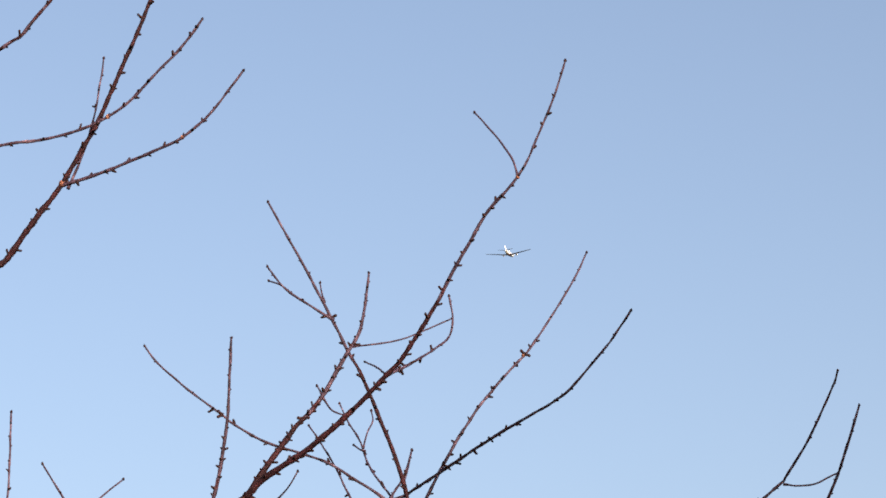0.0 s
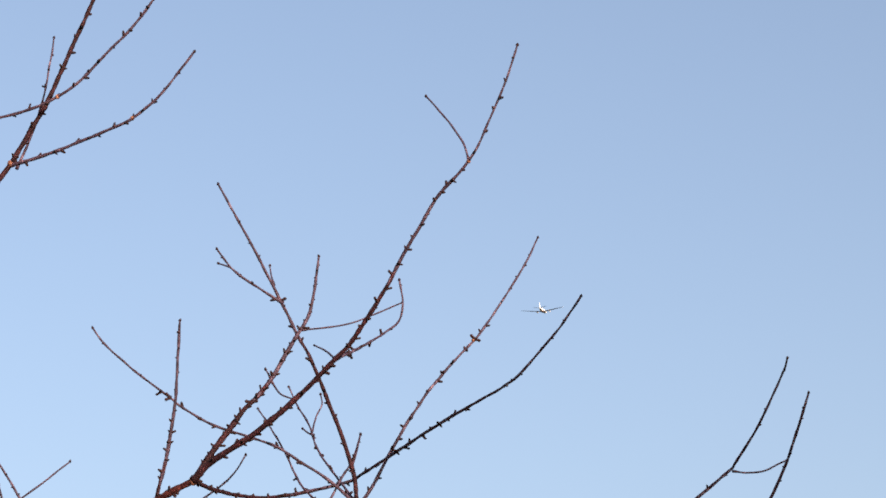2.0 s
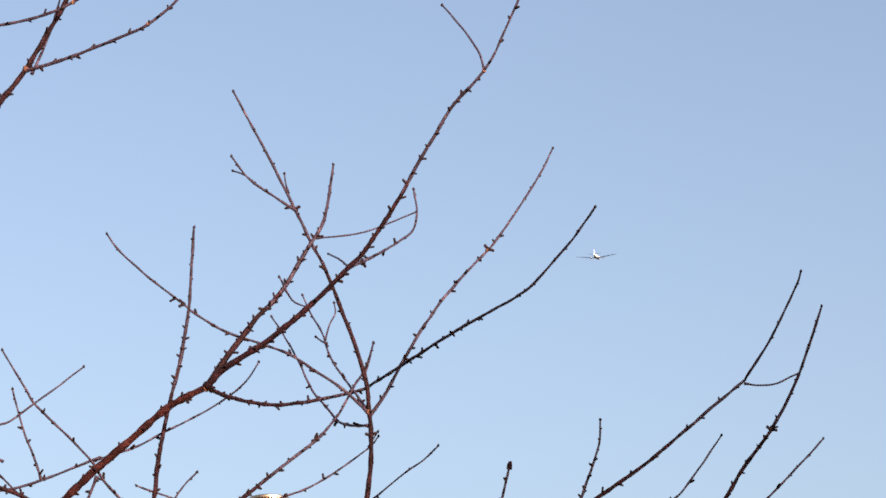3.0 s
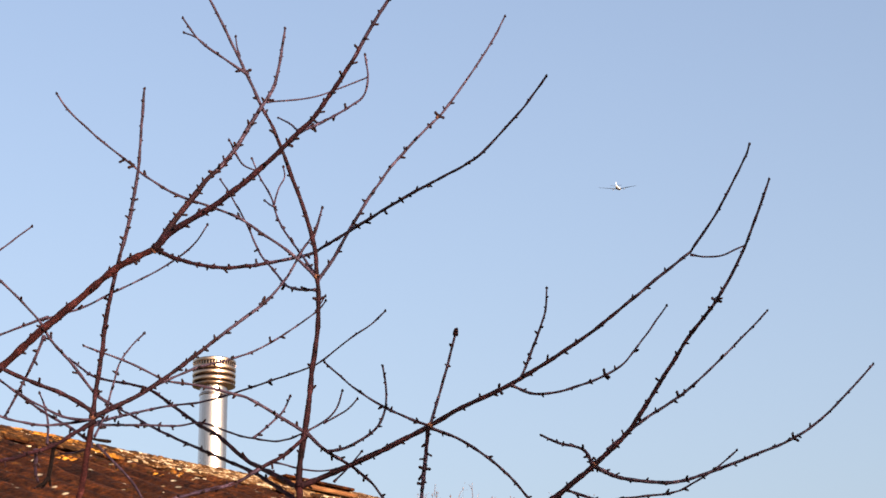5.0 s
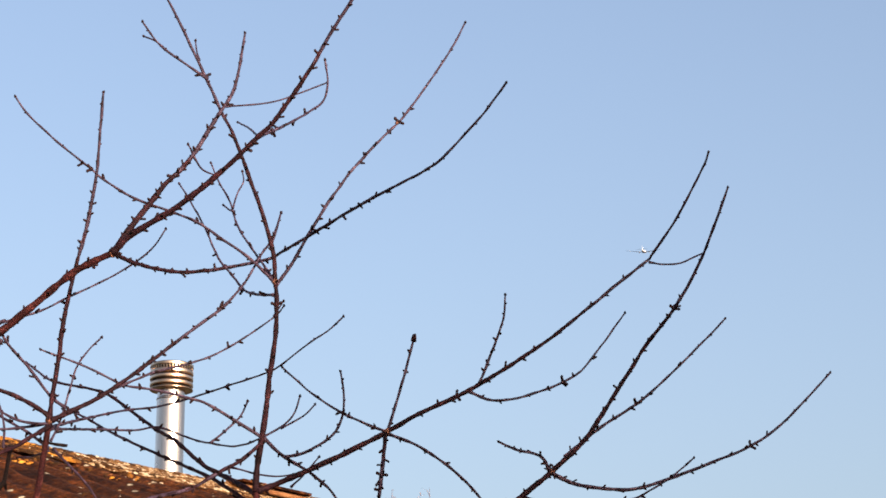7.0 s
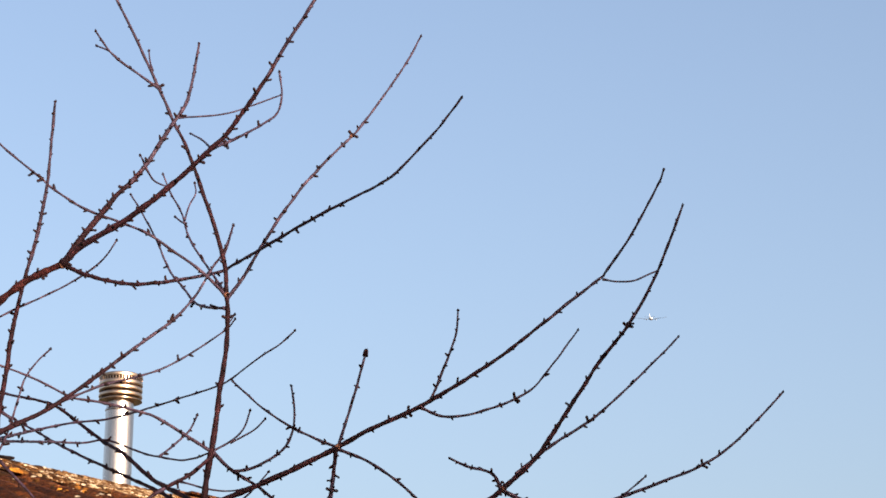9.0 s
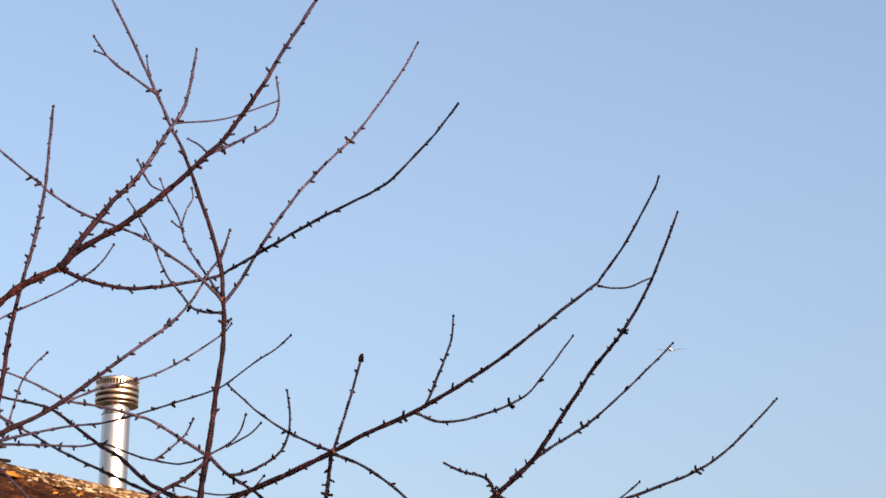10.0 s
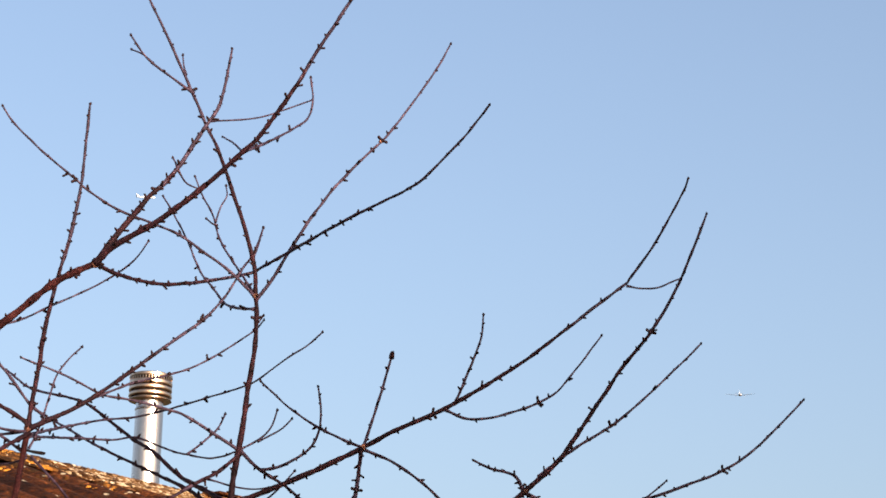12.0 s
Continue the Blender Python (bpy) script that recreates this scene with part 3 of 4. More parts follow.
branch("branch", 6.1, 2.3, 38, [(-0.917, 6.251, 3.068), (-0.847, 6.281, 3.112), (-0.784, 6.309, 3.156), (-0.685, 6.357, 3.247), (-0.574, 6.410, 3.355), (-0.496, 6.446, 3.430), (-0.446, 6.474, 3.501), (-0.404, 6.505, 3.590), (-0.375, 6.524, 3.644), (-0.353, 6.551, 3.729)])
branch("branch", 3.7, 2.1, 47, [(-1.364, 6.224, 3.210), (-1.314, 6.235, 3.244), (-1.258, 6.245, 3.256), (-1.189, 6.258, 3.281), (-1.119, 6.272, 3.313), (-1.048, 6.285, 3.346), (-1.062, 6.288, 3.337), (-0.964, 6.306, 3.375), (-0.893, 6.320, 3.417), (-0.808, 6.337, 3.466), (-0.730, 6.353, 3.520), (-0.680, 6.364, 3.570), (-0.649, 6.374, 3.625)])
branch("branch", 4.5, 2.2, 91, [(-0.914, 6.254, 3.054), (-0.889, 6.715, 3.185), (-0.817, 7.026, 3.283), (-0.729, 7.107, 3.314), (-0.623, 7.018, 3.320), (-0.515, 6.866, 3.315), (-0.397, 6.736, 3.321), (-0.352, 6.626, 3.314), (-0.283, 6.588, 3.359), (-0.221, 6.587, 3.403), (-0.179, 6.604, 3.449)])
branch("twig", 3.4, 2.1, 51, [(-0.773, 6.315, 3.165), (-0.671, 6.374, 3.228), (-0.573, 6.426, 3.269), (-0.488, 6.473, 3.320), (-0.373, 6.542, 3.422), (-0.341, 6.565, 3.467)])
branch("twig", 4.3, 2.4, 46, [(-0.388, 6.481, 3.080), (-0.453, 6.456, 3.116), (-0.526, 6.429, 3.155), (-0.570, 6.414, 3.167), (-0.656, 6.385, 3.183), (-0.735, 6.359, 3.188), (-0.768, 6.348, 3.200), (-0.835, 6.323, 3.228), (-0.899, 6.300, 3.249), (-0.955, 6.281, 3.265)])
branch("twig", 2.8, 2.1, 44, [(-0.913, 6.261, 3.019), (-0.896, 6.277, 3.067), (-0.880, 6.302, 3.147), (-0.865, 6.327, 3.229), (-0.839, 6.344, 3.279), (-0.806, 6.361, 3.321)])
branch("branch", 4.1, 2.3, 50, [(-0.882, 6.268, 3.109), (-0.917, 6.251, 3.134), (-0.972, 6.215, 3.200), (-1.020, 6.185, 3.251), (-1.055, 6.159, 3.304), (-1.123, 6.119, 3.370), (-1.185, 6.083, 3.428), (-1.212, 6.062, 3.470), (-1.265, 6.018, 3.557)])
branch("twig", 3.7, 2.3, 0, [(-1.415, 6.218, 3.358), (-1.325, 6.247, 3.421), (-1.284, 6.258, 3.439), (-1.230, 6.277, 3.490), (-1.176, 6.295, 3.537), (-1.107, 6.318, 3.604)])
branch("twig", 2.8, 2.1, 27, [(-1.196, 6.257, 3.278), (-1.220, 6.257, 3.346), (-1.245, 6.257, 3.403), (-1.271, 6.257, 3.485), (-1.283, 6.257, 3.528)])
branch("branch", 7.3, 3.5, 123, [(-0.403, 6.500, 2.933), (-0.478, 6.634, 2.998), (-0.569, 6.816, 3.078), (-0.669, 7.018, 3.193), (-0.746, 7.206, 3.270), (-0.838, 7.348, 3.360), (-0.924, 7.482, 3.442), (-1.007, 7.641, 3.501), (-1.146, 7.807, 3.568), (-1.259, 7.990, 3.676)])
branch("branch", 5.5, 4.6, 74, [(-0.920, 6.250, 3.084), (-0.987, 6.216, 3.120), (-1.038, 6.193, 3.135), (-1.118, 6.154, 3.162), (-1.248, 6.091, 3.209), (-1.334, 6.050, 3.233)])
branch("twig", 3.7, 2.6, 59, [(-0.919, 6.252, 3.061), (-0.979, 6.205, 3.057), (-1.042, 6.150, 3.077), (-1.092, 6.102, 3.101)])
branch("twig", 3.6, 2.7, 44, [(-0.919, 6.252, 3.063), (-0.982, 6.230, 3.047), (-1.036, 6.211, 3.039), (-1.117, 6.182, 3.047), (-1.199, 6.152, 3.074)])
branch("twig", 3.5, 2.6, 59, [(-0.919, 6.265, 3.002), (-0.976, 6.288, 3.047), (-1.055, 6.318, 3.098), (-1.125, 6.345, 3.151), (-1.199, 6.373, 3.209), (-1.257, 6.395, 3.254), (-1.308, 6.416, 3.307), (-1.360, 6.438, 3.360), (-1.429, 6.465, 3.423)])
branch("twig", 3.6, 2.4, 20, [(-1.036, 6.161, 3.260), (-1.062, 6.187, 3.207), (-1.100, 6.222, 3.142), (-1.146, 6.261, 3.070)])
branch("twig", 2.9, 2.1, 32, [(-1.025, 6.213, 2.990), (-1.028, 6.232, 3.049), (-1.042, 6.248, 3.097), (-1.060, 6.263, 3.137)])
branch("twig", 5.2, 5.6, 0, [(-0.995, 6.150, 2.982), (-1.000, 6.160, 2.959), (-1.006, 6.170, 2.926), (-1.013, 6.180, 2.892)], True)
branch("branch", 5.5, 4.1, 59, [(-0.914, 6.253, 3.058), (-1.000, 6.138, 2.969), (-1.085, 6.034, 2.913), (-1.152, 5.953, 2.879)])
branch("twig", 3.2, 2.3, 0, [(-0.919, 6.267, 2.995), (-0.963, 6.315, 2.992), (-1.014, 6.367, 2.998)])
branch("twig", 2.4, 5.0, 0, [(-0.945, 6.264, 3.022), (-0.920, 6.309, 3.024), (-0.900, 6.350, 3.028), (-0.886, 6.364, 3.030)], True)
branch("twig", 3.7, 2.8, 44, [(-0.906, 6.265, 2.999), (-0.860, 6.318, 2.957), (-0.821, 6.366, 2.916), (-0.789, 6.415, 2.866)])
branch("twig", 3.9, 2.7, 113, [(-0.914, 6.255, 3.049), (-0.855, 6.821, 3.179), (-0.796, 7.131, 3.249), (-0.731, 7.153, 3.263), (-0.625, 7.062, 3.208), (-0.564, 6.926, 3.165), (-0.477, 6.815, 3.132), (-0.404, 6.698, 3.127)])
branch("branch", 5.9, 3.4, 111, [(-0.404, 6.500, 2.898), (-0.532, 6.744, 3.021), (-0.668, 7.023, 3.133), (-0.811, 7.280, 3.241), (-0.937, 7.472, 3.337), (-1.027, 7.617, 3.412), (-1.093, 7.736, 3.465)])
branch("twig", 2.9, 2.2, 31, [(-0.525, 6.481, 3.065), (-0.480, 6.523, 3.116), (-0.452, 6.551, 3.154), (-0.435, 6.581, 3.204)])
branch("twig", 3.1, 2.3, 0, [(-0.385, 6.480, 3.082), (-0.344, 6.513, 3.114), (-0.308, 6.547, 3.161), (-0.295, 6.580, 3.218)])
branch("twig", 2.7, 2.2, 0, [(-0.341, 6.514, 3.112), (-0.285, 6.542, 3.152), (-0.252, 6.564, 3.192)])
branch("twig", 4.5, 3.1, 40, [(-0.385, 6.481, 3.080), (-0.336, 6.529, 3.041), (-0.270, 6.583, 3.011), (-0.219, 6.629, 2.978), (-0.174, 6.681, 2.927)])
branch("twig", 3.7, 2.3, 23, [(-0.332, 6.532, 3.038), (-0.277, 6.550, 3.056), (-0.218, 6.571, 3.097), (-0.188, 6.586, 3.139), (-0.177, 6.605, 3.206), (-0.188, 6.632, 3.302)])
branch("limb", 7.8, 2.7, 61, [(-0.401, 6.500, 2.939), (-0.334, 6.517, 2.970), (-0.202, 6.550, 3.038), (-0.061, 6.586, 3.120), (0.024, 6.608, 3.175), (0.155, 6.640, 3.246), (0.272, 6.669, 3.325), (0.383, 6.698, 3.408), (0.480, 6.724, 3.493), (0.579, 6.750, 3.582), (0.670, 6.774, 3.661), (0.680, 6.760, 3.672), (0.734, 6.693, 3.740), (0.777, 6.624, 3.808), (0.807, 6.552, 3.860), (0.817, 6.473, 3.883)])
branch("twig", 4.1, 2.3, 53, [(-0.059, 6.586, 3.120), (-0.128, 6.608, 3.152), (-0.205, 6.633, 3.197), (-0.284, 6.661, 3.259), (-0.351, 6.686, 3.326)])
branch("twig", 3.9, 3.2, 47, [(-0.059, 6.586, 3.120), (-0.029, 6.626, 3.234), (-0.006, 6.659, 3.330), (0.012, 6.686, 3.409)])
branch("twig", 5.1, 6.1, 0, [(0.011, 6.683, 3.399), (0.012, 6.683, 3.408), (0.014, 6.683, 3.418)])
branch("twig", 4.6, 3.6, 23, [(-0.064, 6.585, 3.118), (-0.069, 6.553, 3.038), (-0.076, 6.519, 2.955), (-0.083, 6.485, 2.873)])
branch("twig", 4.3, 3.2, 53, [(-0.056, 6.586, 3.115), (0.009, 6.626, 3.098), (0.070, 6.666, 3.071), (0.148, 6.721, 3.020), (0.226, 6.786, 2.944)])
branch("twig", 3.2, 2.2, 19, [(0.191, 6.649, 3.273), (0.225, 6.649, 3.359), (0.257, 6.649, 3.456), (0.263, 6.649, 3.527)])
branch("twig", 3.9, 2.4, 53, [(0.163, 6.641, 3.246), (0.224, 6.659, 3.227), (0.303, 6.681, 3.240), (0.397, 6.709, 3.279), (0.470, 6.731, 3.325), (0.544, 6.763, 3.422), (0.607, 6.791, 3.515)])
branch("twig", 3.1, 2.5, 0, [(0.675, 6.774, 3.657), (0.719, 6.787, 3.655), (0.769, 6.802, 3.664), (0.838, 6.824, 3.701)])
branch("limb", 13.6, 7.3, 0, [(-0.426, 6.500, 2.362), (-0.211, 6.542, 2.512), (0.024, 6.634, 2.734), (0.177, 6.703, 2.861), (0.271, 6.750, 2.948)])
branch("branch", 7.3, 3.0, 38, [(0.271, 6.750, 2.948), (0.334, 6.765, 3.003), (0.391, 6.778, 3.053), (0.486, 6.802, 3.149), (0.556, 6.823, 3.255), (0.582, 6.831, 3.298), (0.626, 6.845, 3.367), (0.665, 6.857, 3.431), (0.710, 6.822, 3.484), (0.750, 6.786, 3.533), (0.790, 6.751, 3.599), (0.818, 6.714, 3.653), (0.837, 6.675, 3.699), (0.861, 6.639, 3.762), (0.884, 6.603, 3.826)])
branch("twig", 4.7, 2.5, 54, [(0.430, 6.788, 3.098), (0.528, 6.830, 3.187), (0.645, 6.874, 3.274), (0.730, 6.909, 3.354), (0.817, 6.946, 3.446), (0.870, 6.969, 3.503), (0.915, 6.988, 3.555)])
branch("branch", 5.2, 2.8, 45, [(0.387, 6.778, 3.053), (0.460, 6.800, 3.024), (0.556, 6.827, 3.016), (0.636, 6.849, 3.023), (0.750, 6.881, 3.065), (0.849, 6.909, 3.109), (0.967, 6.942, 3.165), (1.053, 6.969, 3.228), (1.142, 7.000, 3.318), (1.219, 7.028, 3.404)])
branch("twig", 3.9, 2.6, 18, [(0.387, 6.778, 3.053), (0.370, 6.756, 3.083), (0.347, 6.740, 3.095), (0.294, 6.710, 3.100), (0.242, 6.678, 3.116)])
branch("twig", 4.0, 2.4, 57, [(0.310, 6.759, 2.981), (0.413, 6.800, 2.960), (0.525, 6.842, 2.979), (0.622, 6.878, 2.998), (0.672, 6.899, 3.026), (0.739, 6.927, 3.072), (0.808, 6.959, 3.136)])
branch("twig", 2.9, 2.1, 0, [(-0.468, 6.492, 3.002), (-0.395, 6.531, 2.991), (-0.337, 6.561, 2.994), (-0.278, 6.592, 3.015)])
branch("twig", 2.8, 2.2, 0, [(-0.314, 6.571, 2.966), (-0.279, 6.619, 3.014), (-0.244, 6.671, 3.072)])
branch("branch", 4.7, 3.6, 43, [(-0.386, 6.482, 3.069), (-0.435, 6.439, 3.013), (-0.483, 6.401, 2.975), (-0.517, 6.374, 2.947), (-0.557, 6.342, 2.915), (-0.651, 6.275, 2.875), (-0.755, 6.198, 2.831), (-0.845, 6.132, 2.803)])
branch("twig", 2.6, 1.9, 0, [(-0.362, 6.437, 3.400), (-0.350, 6.447, 3.423), (-0.336, 6.457, 3.449)])
branch("twig", 3.0, 2.3, 0, [(-0.373, 6.413, 3.586), (-0.359, 6.438, 3.641), (-0.349, 6.463, 3.700)])
branch("twig", 2.9, 2.3, 32, [(-1.265, 6.100, 3.287), (-1.381, 6.125, 3.354), (-1.380, 6.160, 3.545), (-1.390, 6.200, 3.764)])
branch("limb", 14.5, 4.4, 36, [(-0.804, 6.399, 2.350), (-1.208, 6.384, 2.490), (-1.570, 6.351, 2.846), (-1.684, 6.307, 3.360), (-1.541, 6.234, 4.056), (-1.421, 6.212, 4.206), (-1.345, 6.196, 4.312), (-1.276, 6.183, 4.401), (-1.207, 6.166, 4.520), (-1.169, 6.156, 4.590), (-1.115, 6.139, 4.717), (-1.053, 6.119, 4.860), (-0.998, 6.099, 5.006)])
branch("branch", 4.6, 2.9, 38, [(-1.276, 6.183, 4.401), (-1.156, 6.153, 4.422), (-1.028, 6.120, 4.457), (-0.934, 6.095, 4.488), (-0.855, 6.071, 4.544), (-0.799, 6.049, 4.607), (-0.758, 6.033, 4.654)])
branch("branch", 4.6, 3.1, 41, [(-1.746, 6.205, 4.533), (-1.519, 6.172, 4.519), (-1.423, 6.157, 4.520), (-1.311, 6.141, 4.525), (-1.216, 6.126, 4.541), (-1.135, 6.112, 4.571), (-1.072, 6.101, 4.614), (-1.008, 6.086, 4.679), (-0.956, 6.075, 4.728), (-0.914, 6.066, 4.774), (-0.875, 6.055, 4.827)])
branch("twig", 3.4, 2.3, 49, [(-1.256, 6.182, 4.391), (-1.229, 6.205, 4.488), (-1.204, 6.233, 4.611), (-1.192, 6.263, 4.747), (-1.187, 6.282, 4.838)])
branch("branch", 5.1, 4.2, 39, [(-1.659, 6.299, 3.434), (-1.665, 6.227, 4.664), (-1.542, 6.217, 4.784), (-1.448, 6.210, 4.856), (-1.409, 6.207, 4.879), (-1.378, 6.204, 4.920), (-1.324, 6.199, 4.987)])
branch("twig", 4.6, 3.2, 0, [(-1.012, 6.180, 2.896), (-1.023, 6.175, 2.882), (-1.045, 6.170, 2.867)], True)
branch("twig", 3.6, 3.0, 0, [(-1.013, 6.180, 2.895), (-1.022, 6.185, 2.881), (-1.030, 6.190, 2.872)], True)
branch("twig", 3.6, 3.4, 0, [(-1.013, 6.180, 2.896), (-1.011, 6.190, 2.887), (-1.011, 6.200, 2.879)], True)
branch("twig", 3.6, 2.6, 15, [(-1.034, 6.100, 2.953), (-1.034, 6.110, 2.924), (-1.036, 6.120, 2.898), (-1.031, 6.140, 2.876)])
branch("twig", 4.4, 3.0, 40, [(0.177, 6.703, 2.861), (0.430, 6.760, 2.760), (0.700, 6.820, 2.770), (0.878, 6.860, 2.874), (0.915, 6.870, 2.931), (0.937, 6.880, 2.975)])


def knot(x, y, z, r):
    """The rough swelling where shoots part; r in mm."""
    r *= 0.0011
    v, f = lathe([(r * math.sin(math.pi * i / 8), -r * 1.15 * math.cos(math.pi * i / 8)) for i in range(1, 8)], 10)
    off = Vector((x, y, z)) - Vector((-0.494, 6.5, 0))
    v = [tuple(Vector(p) * (1 + 0.35 * noise.noise(Vector(p) * 260 + off * 9)) + off) for p in v]
    part("knot", v, f, KNOT, tree, "pale rough knot where shoots part")


knot(-1.273, 6.182, 4.406, 8.0)
knot(-0.749, 6.049, 3.456, 9.8)
knot(-0.932, 6.095, 4.490, 5.1)
knot(-0.031, 5.700, 4.153, 4.4)
knot(-0.512, 6.361, 3.953, 5.1)
knot(-1.140, 6.113, 4.569, 5.6)
knot(-0.038, 6.583, 4.001, 4.5)
knot(0.758, 6.883, 3.558, 6.1)
knot(0.392, 6.778, 3.054, 8.0)
knot(-0.918, 6.250, 3.070, 9.2)
knot(-0.060, 6.586, 3.121, 8.0)
knot(-0.360, 6.425, 3.493, 7.3)


def spurs(places):
    """Stout fruit spurs at the nodes: their place and the headings they take, in degrees from level."""
    for x, y, z, headings in places:
        for a in headings:
            way = Vector((math.cos(radians(a)), -0.35, math.sin(radians(a)))).normalized()
            ob = new("spur", BUDS[1])
            ob.parent = tree
            ob.matrix_local = Matrix.Translation(Vector((x, y, z)) - Vector((-0.494, 6.5, 0))) @ way.to_track_quat("Z", "Y").to_matrix().to_4x4() @ Matrix.Diagonal((1.25, 1.25, 1.2, 1))


spurs((
    (-0.607, 6.085, 3.671, (175, 10)),
    (-0.803, 6.068, 3.434, (-20, -65)),
    (0.744, 6.791, 3.526, (150, -10)),
    (0.639, 6.872, 3.270, (120, 20)),
    (0.967, 6.942, 3.165, (110, -35)),
    (-0.073, 6.534, 2.992, (165, -5)),
    (-0.077, 6.516, 2.947, (175,)),
    (-0.034, 6.585, 4.006, (140, -25)),
    (-0.555, 6.348, 4.046, (30, 150)),
    (-0.848, 6.324, 3.773, (140, 215)),
    (-0.410, 5.911, 3.686, (-25,)),
    (-0.500, 6.444, 3.426, (95, 205)),
    (0.423, 6.717, 3.295, (110, -40)),
    (0.129, 6.634, 3.232, (95, -60)),
    (-0.355, 6.433, 3.431, (20, 170)),
))


# ---- far bare trees ----
def far_tree(x, y, height, spread, wide, seed):
    rnd = random.Random(seed)
    base = new("bare_tree")
    base.matrix_world = pose(x, y, 0)
    tagged(base, "distant bare deciduous tree showing only its topmost twigs", "tree", "far trees")
    tv, tf, cv, cf = [], [], [], []
    top = height * 0.8
    line = spline([(0, 0, -0.1), (0.1, 0, height * 0.2), (-0.1, 0.1, height * 0.5), (0.05, 0, top)], 0.4)
    tube(line, [0.16 * (1 - 0.8 * i / len(line)) for i in range(len(line))], 8, tv, tf)

    def grow(p, d, length, r, level):
        pts, q, w = [p], p.copy(), d.copy()
        for _ in range(4):
            w = (w + Vector((rnd.uniform(-0.25, 0.25), rnd.uniform(-0.25, 0.25), rnd.uniform(-0.05, 0.22)))).normalized()
            q = q + w * length / 4
            pts.append(q.copy())
        tube(pts, [r, r * 0.85, r * 0.7, r * 0.55, r * 0.4], 4, cv, cf)
        if level == 0:
            # a clump of buds at the tip
            s, c0 = rnd.uniform(0.018, 0.034), len(cv)
            for o in ((s, 0, 0), (-s, 0, 0), (0, s, 0), (0, -s, 0), (0, 0, s * 1.3), (0, 0, -s)):
                cv.append(tuple(q + Vector(o)))
            for f in ((0, 2, 4), (2, 1, 4), (1, 3, 4), (3, 0, 4), (2, 0, 5), (1, 2, 5), (3, 1, 5), (0, 3, 5)):
                cf.append(tuple(c0 + k for k in f))
            return
        for _ in range(4):
            k = rnd.randint(1, 4)
            side = Vector((rnd.uniform(-1, 1), rnd.uniform(-1, 1), rnd.uniform(0.0, 0.9))).normalized()
            grow(pts[k], (w * 0.7 + side * 0.8).normalized(), length * rnd.uniform(0.42, 0.62), r * 0.62, level - 1)

    for i in range(14):
        z = height * rnd.uniform(0.3, 0.8)
        a = rnd.uniform(0, 6.28)
        d = Vector((math.cos(a) * spread, math.sin(a) * spread, rnd.uniform(0.6, 1.2))).normalized()
        grow(Vector((0, 0, z)), d, (height - z) * rnd.uniform(0.5, 0.62), 0.042, 3)
    peak = sorted(v[2] for v in cv)[int(len(cv) * 0.996)]
    cv = [(x * wide, y * 0.3, z * height / peak if z < peak else height + (z - peak) * 0.12) for x, y, z in cv]
    part("trunk", tv, tf, FAR_TWIG, base)
    tagged(part("crown", cv, cf, FAR_TWIG, base), kind="stuff")


far_tree(0.0, 42.0, 10.24, 0.5, 0.34, 4)
far_tree(0.62, 46.0, 10.97, 0.6, 0.6, 9)


# ---- aircraft ----
def wing(span, root, tip, sweep, dihedral, thick, x0=0.0):
    """One wing half to +x: a thick tapering plate with rounded edges."""
    verts, faces = [], []
    prof = ((0.0, 0.0), (0.08, 0.7), (0.3, 1.0), (0.65, 0.6), (1.0, 0.04), (0.65, -0.3), (0.3, -0.55), (0.08, -0.45))
    n = len(prof)
    for s in (0.0, 0.35, 0.7, 0.97, 1.0):
        chord = (root + (tip - root) * s) * (0.7 if s == 1.0 else 1)
        for u, v in prof:
            verts.append((x0 + span * s, -sweep * s - u * chord + root * 0.4, dihedral * s + v * thick * chord / root / 2))
    for i in range(4):
        for k in range(n):
            j = (k + 1) % n
            faces.append((i * n + k, (i + 1) * n + k, (i + 1) * n + j, i * n + j))
    faces += [tuple(range(n)), tuple(4 * n + k for k in range(n))[::-1]]
    return verts, faces


def mirrored(vf):
    v, f = vf
    return [(-x, y, z) for x, y, z in v], [q[::-1] for q in f]


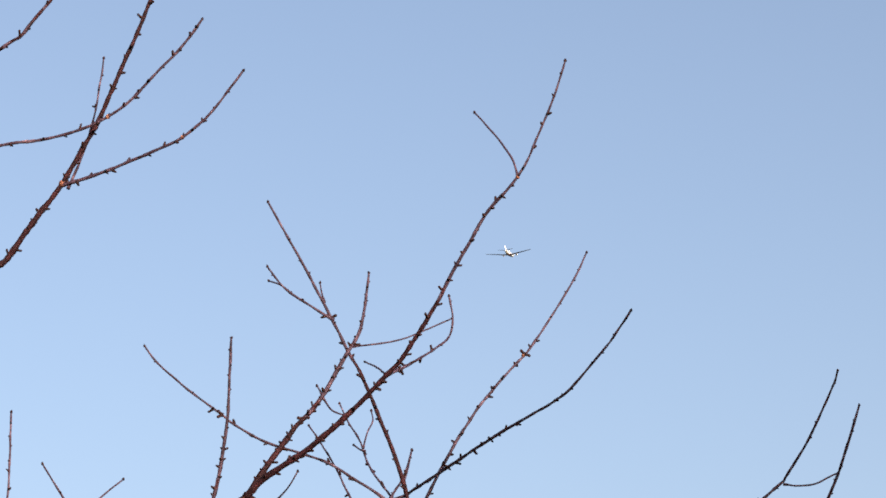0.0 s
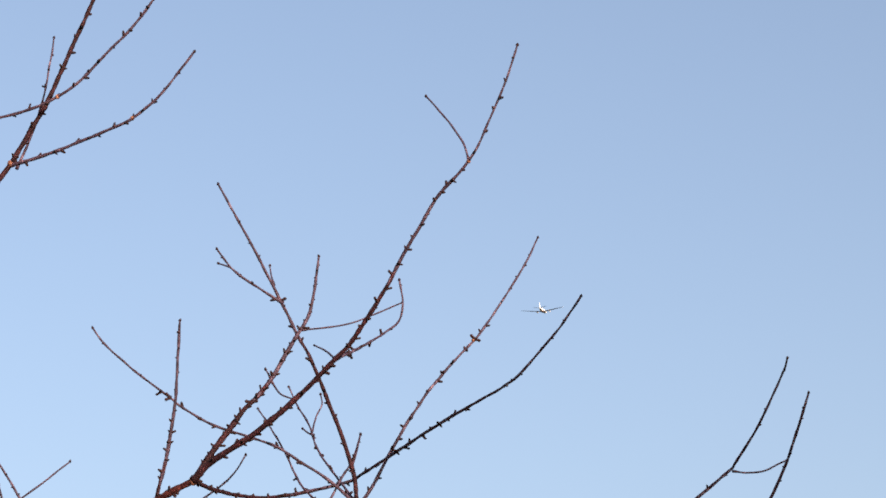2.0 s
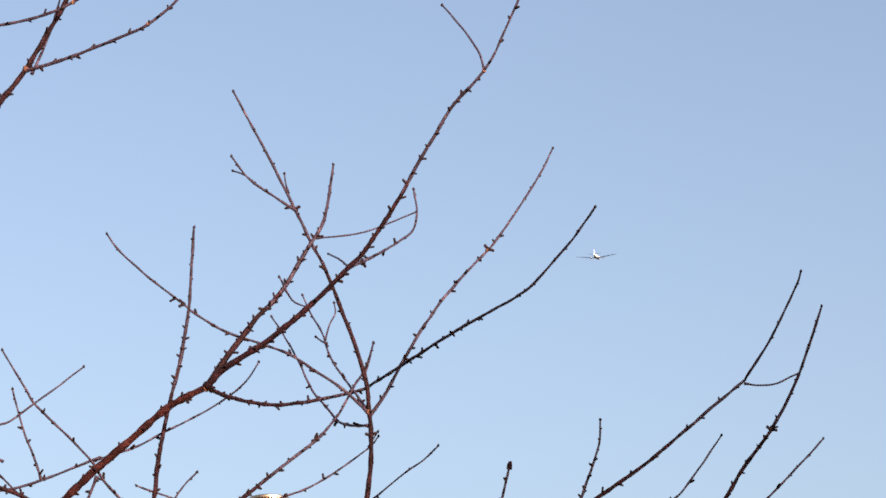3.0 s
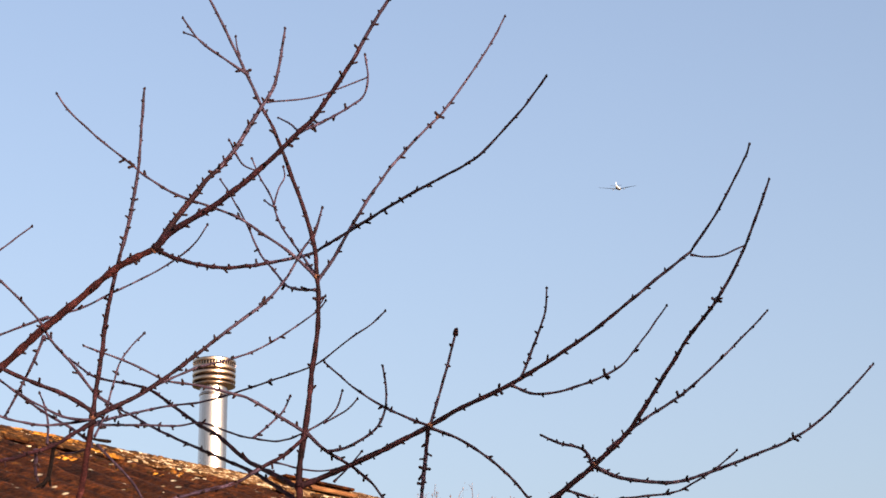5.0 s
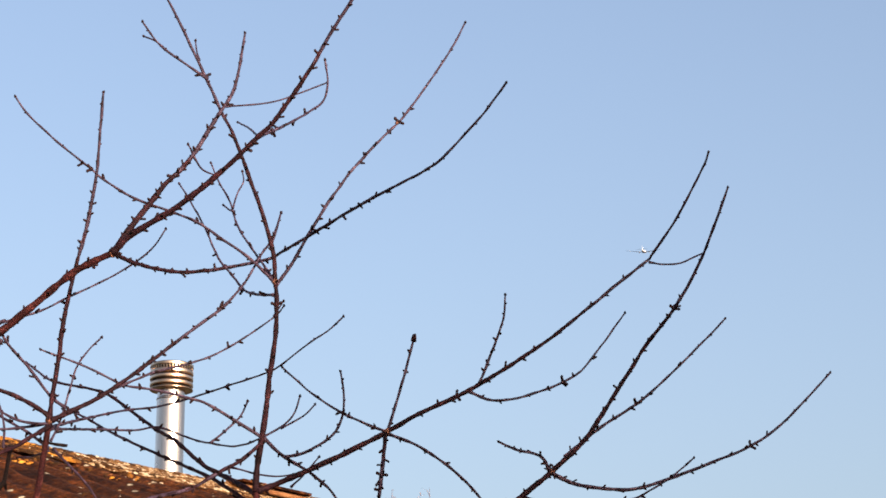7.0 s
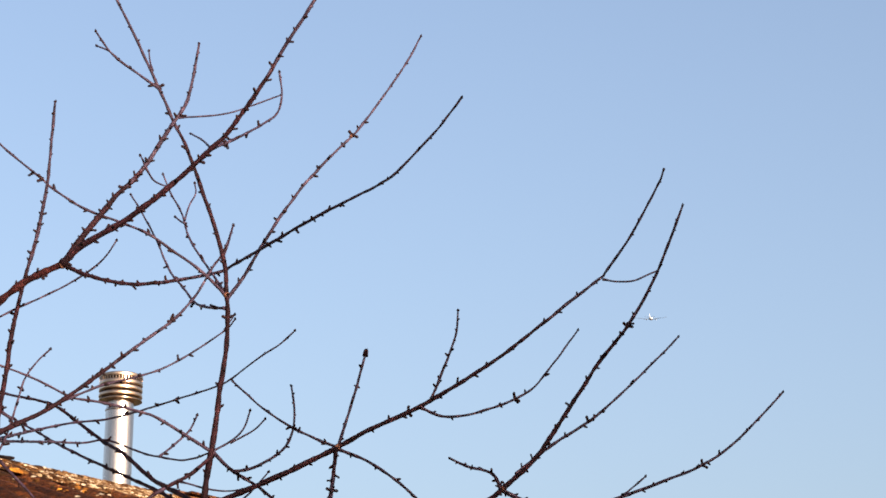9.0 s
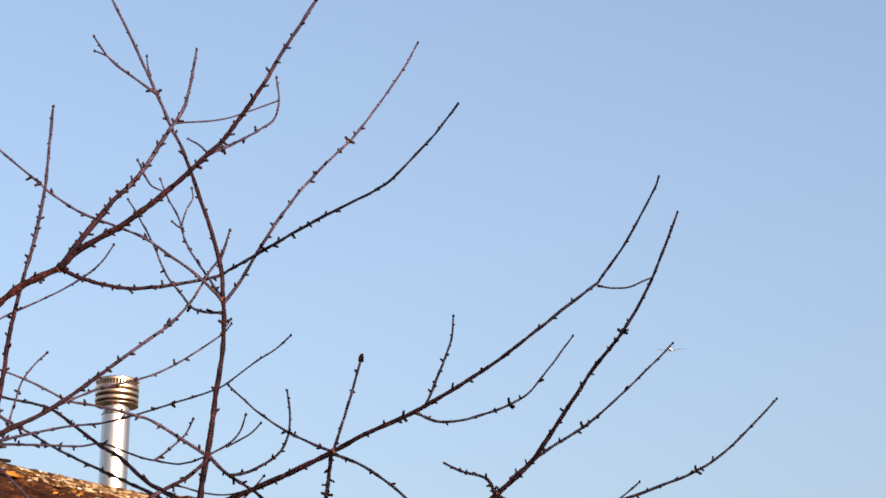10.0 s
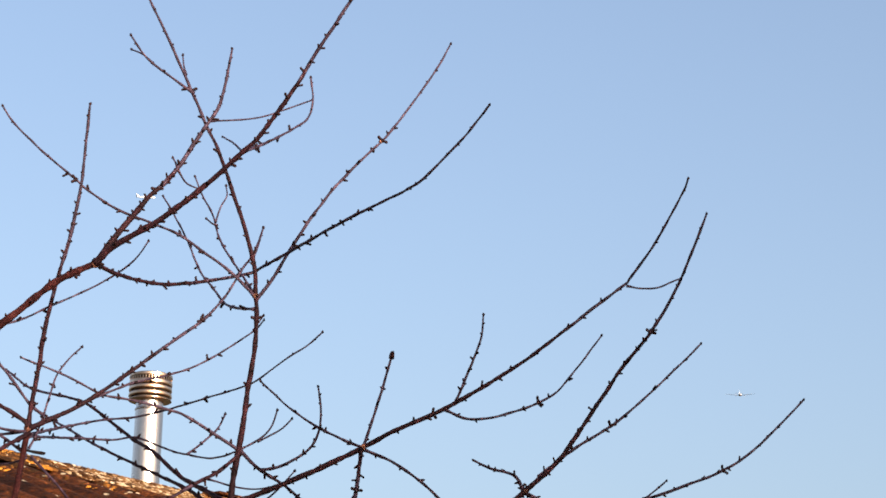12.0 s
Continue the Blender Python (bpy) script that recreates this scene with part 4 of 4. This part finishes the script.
def aircraft(label, belly, k):
    """k: the body's size against the wings'."""
    base = new("aircraft")
    tagged(base, label, "airplane", "aircraft in the sky")
    prof = [(0.05, 17.6), (0.7, 17.0), (1.2, 15.9), (1.6, 13.8), (1.72, 11.5), (1.72, -8.0), (1.5, -11.2), (1.0, -14.6), (0.45, -17.6), (0.1, -18.2)]
    v, f = lathe([(r * (0.5 + 0.5 * k), h * k) for r, h in prof[::-1]], 20, "y")
    v = [(x, y, z + max(0.0, -8 * k - y) * 0.09) for x, y, z in v]
    body = part("fuselage", v, f, WHITE, base)
    v, f = lathe([(0.3, -7.5), (1.5, -6.0), (1.75, 0.0), (1.6, 4.0), (0.3, 6.5)], 16, "y")
    part("belly_fairing", [(x, y, z * 0.55 - 0.95) for x, y, z in v], f, belly, base)
    w = wing(18.2, 6.0, 1.8, 6.0, 1.9, 0.9, 1.2)
    part("wing", [(x, y + 1.0, z - 0.9) for x, y, z in w[0]], w[1], WING_GREY, base)
    w = mirrored(w)
    part("wing", [(x, y + 1.0, z - 0.9) for x, y, z in w[0]], w[1], WING_GREY, base)
    t = wing(6.0, 3.6, 1.4, 3.4, 0.7, 0.5, 0.3)
    part("tailplane", [(x, (y - 15.0) * k, z + 0.9) for x, y, z in t[0]], t[1], WING_GREY, base)
    t = mirrored(t)
    part("tailplane", [(x, (y - 15.0) * k, z + 0.9) for x, y, z in t[0]], t[1], WING_GREY, base)
    v, f = wing(5.6, 5.0, 2.0, 4.2, 0.0, 0.6)
    part("fin", [(z, (y - 13.6) * k, x * k + 0.9) for x, y, z in v], [q[::-1] for q in f], WHITE, base)
    for x in (-5.6, 5.6):
        v, f = lathe([(0.25, -2.0), (0.42, -1.4), (0.55, 0.2), (0.55, 1.5), (0.5, 1.9), (0.32, 1.8)], 16, "y")
        eng = part("engine", [(a + x, b + 3.2, c - 0.95) for a, b, c in v], f, ENGINE, base)
        part("pylon", *box(x - 0.15, x + 0.15, 0.0, 3.2, -0.9, -0.5), WING_GREY, base, smooth=False)
    return base


jet = aircraft("white airliner flying away, wings edge-on and grey", BELLY, 0.78)
far_jet = aircraft("far white airliner crossing sideways, glinting in sun", WHITE, 1.0)


def motions():
    way = [(0, -15.8, 1947.9), (1, 16.0, 2038.6), (2, 50.7, 2128.9), (3, 88.0, 2219.7), (4, 127.4, 2311.9), (5, 168.4, 2406.2), (6, 210.6, 2502.7), (7, 253.2, 2601.5), (8, 295.7, 2702.5), (9, 337.4, 2805.1), (10, 377.5, 2908.4), (11, 415.1, 3011.6), (12, 449.5, 3113.3)]
    walk(jet, [(t, pose(x, y, 803.6, 12.5, 1.0, -13.0)) for t, x, y in way])
    way = [(0, -2385.5, 4400.0, 1478.0), (4, -1743.2, 4400.0, 1478.0), (8, -1100.9, 4400.0, 1478.0), (10, -779.7, 4400.0, 1478.0), (12, -458.6, 4400.0, 1478.0)]
    walk(far_jet, [(t, pose(x, y, z, 1.0, 0.0, -87.0)) for t, x, y, z in way])


motions()
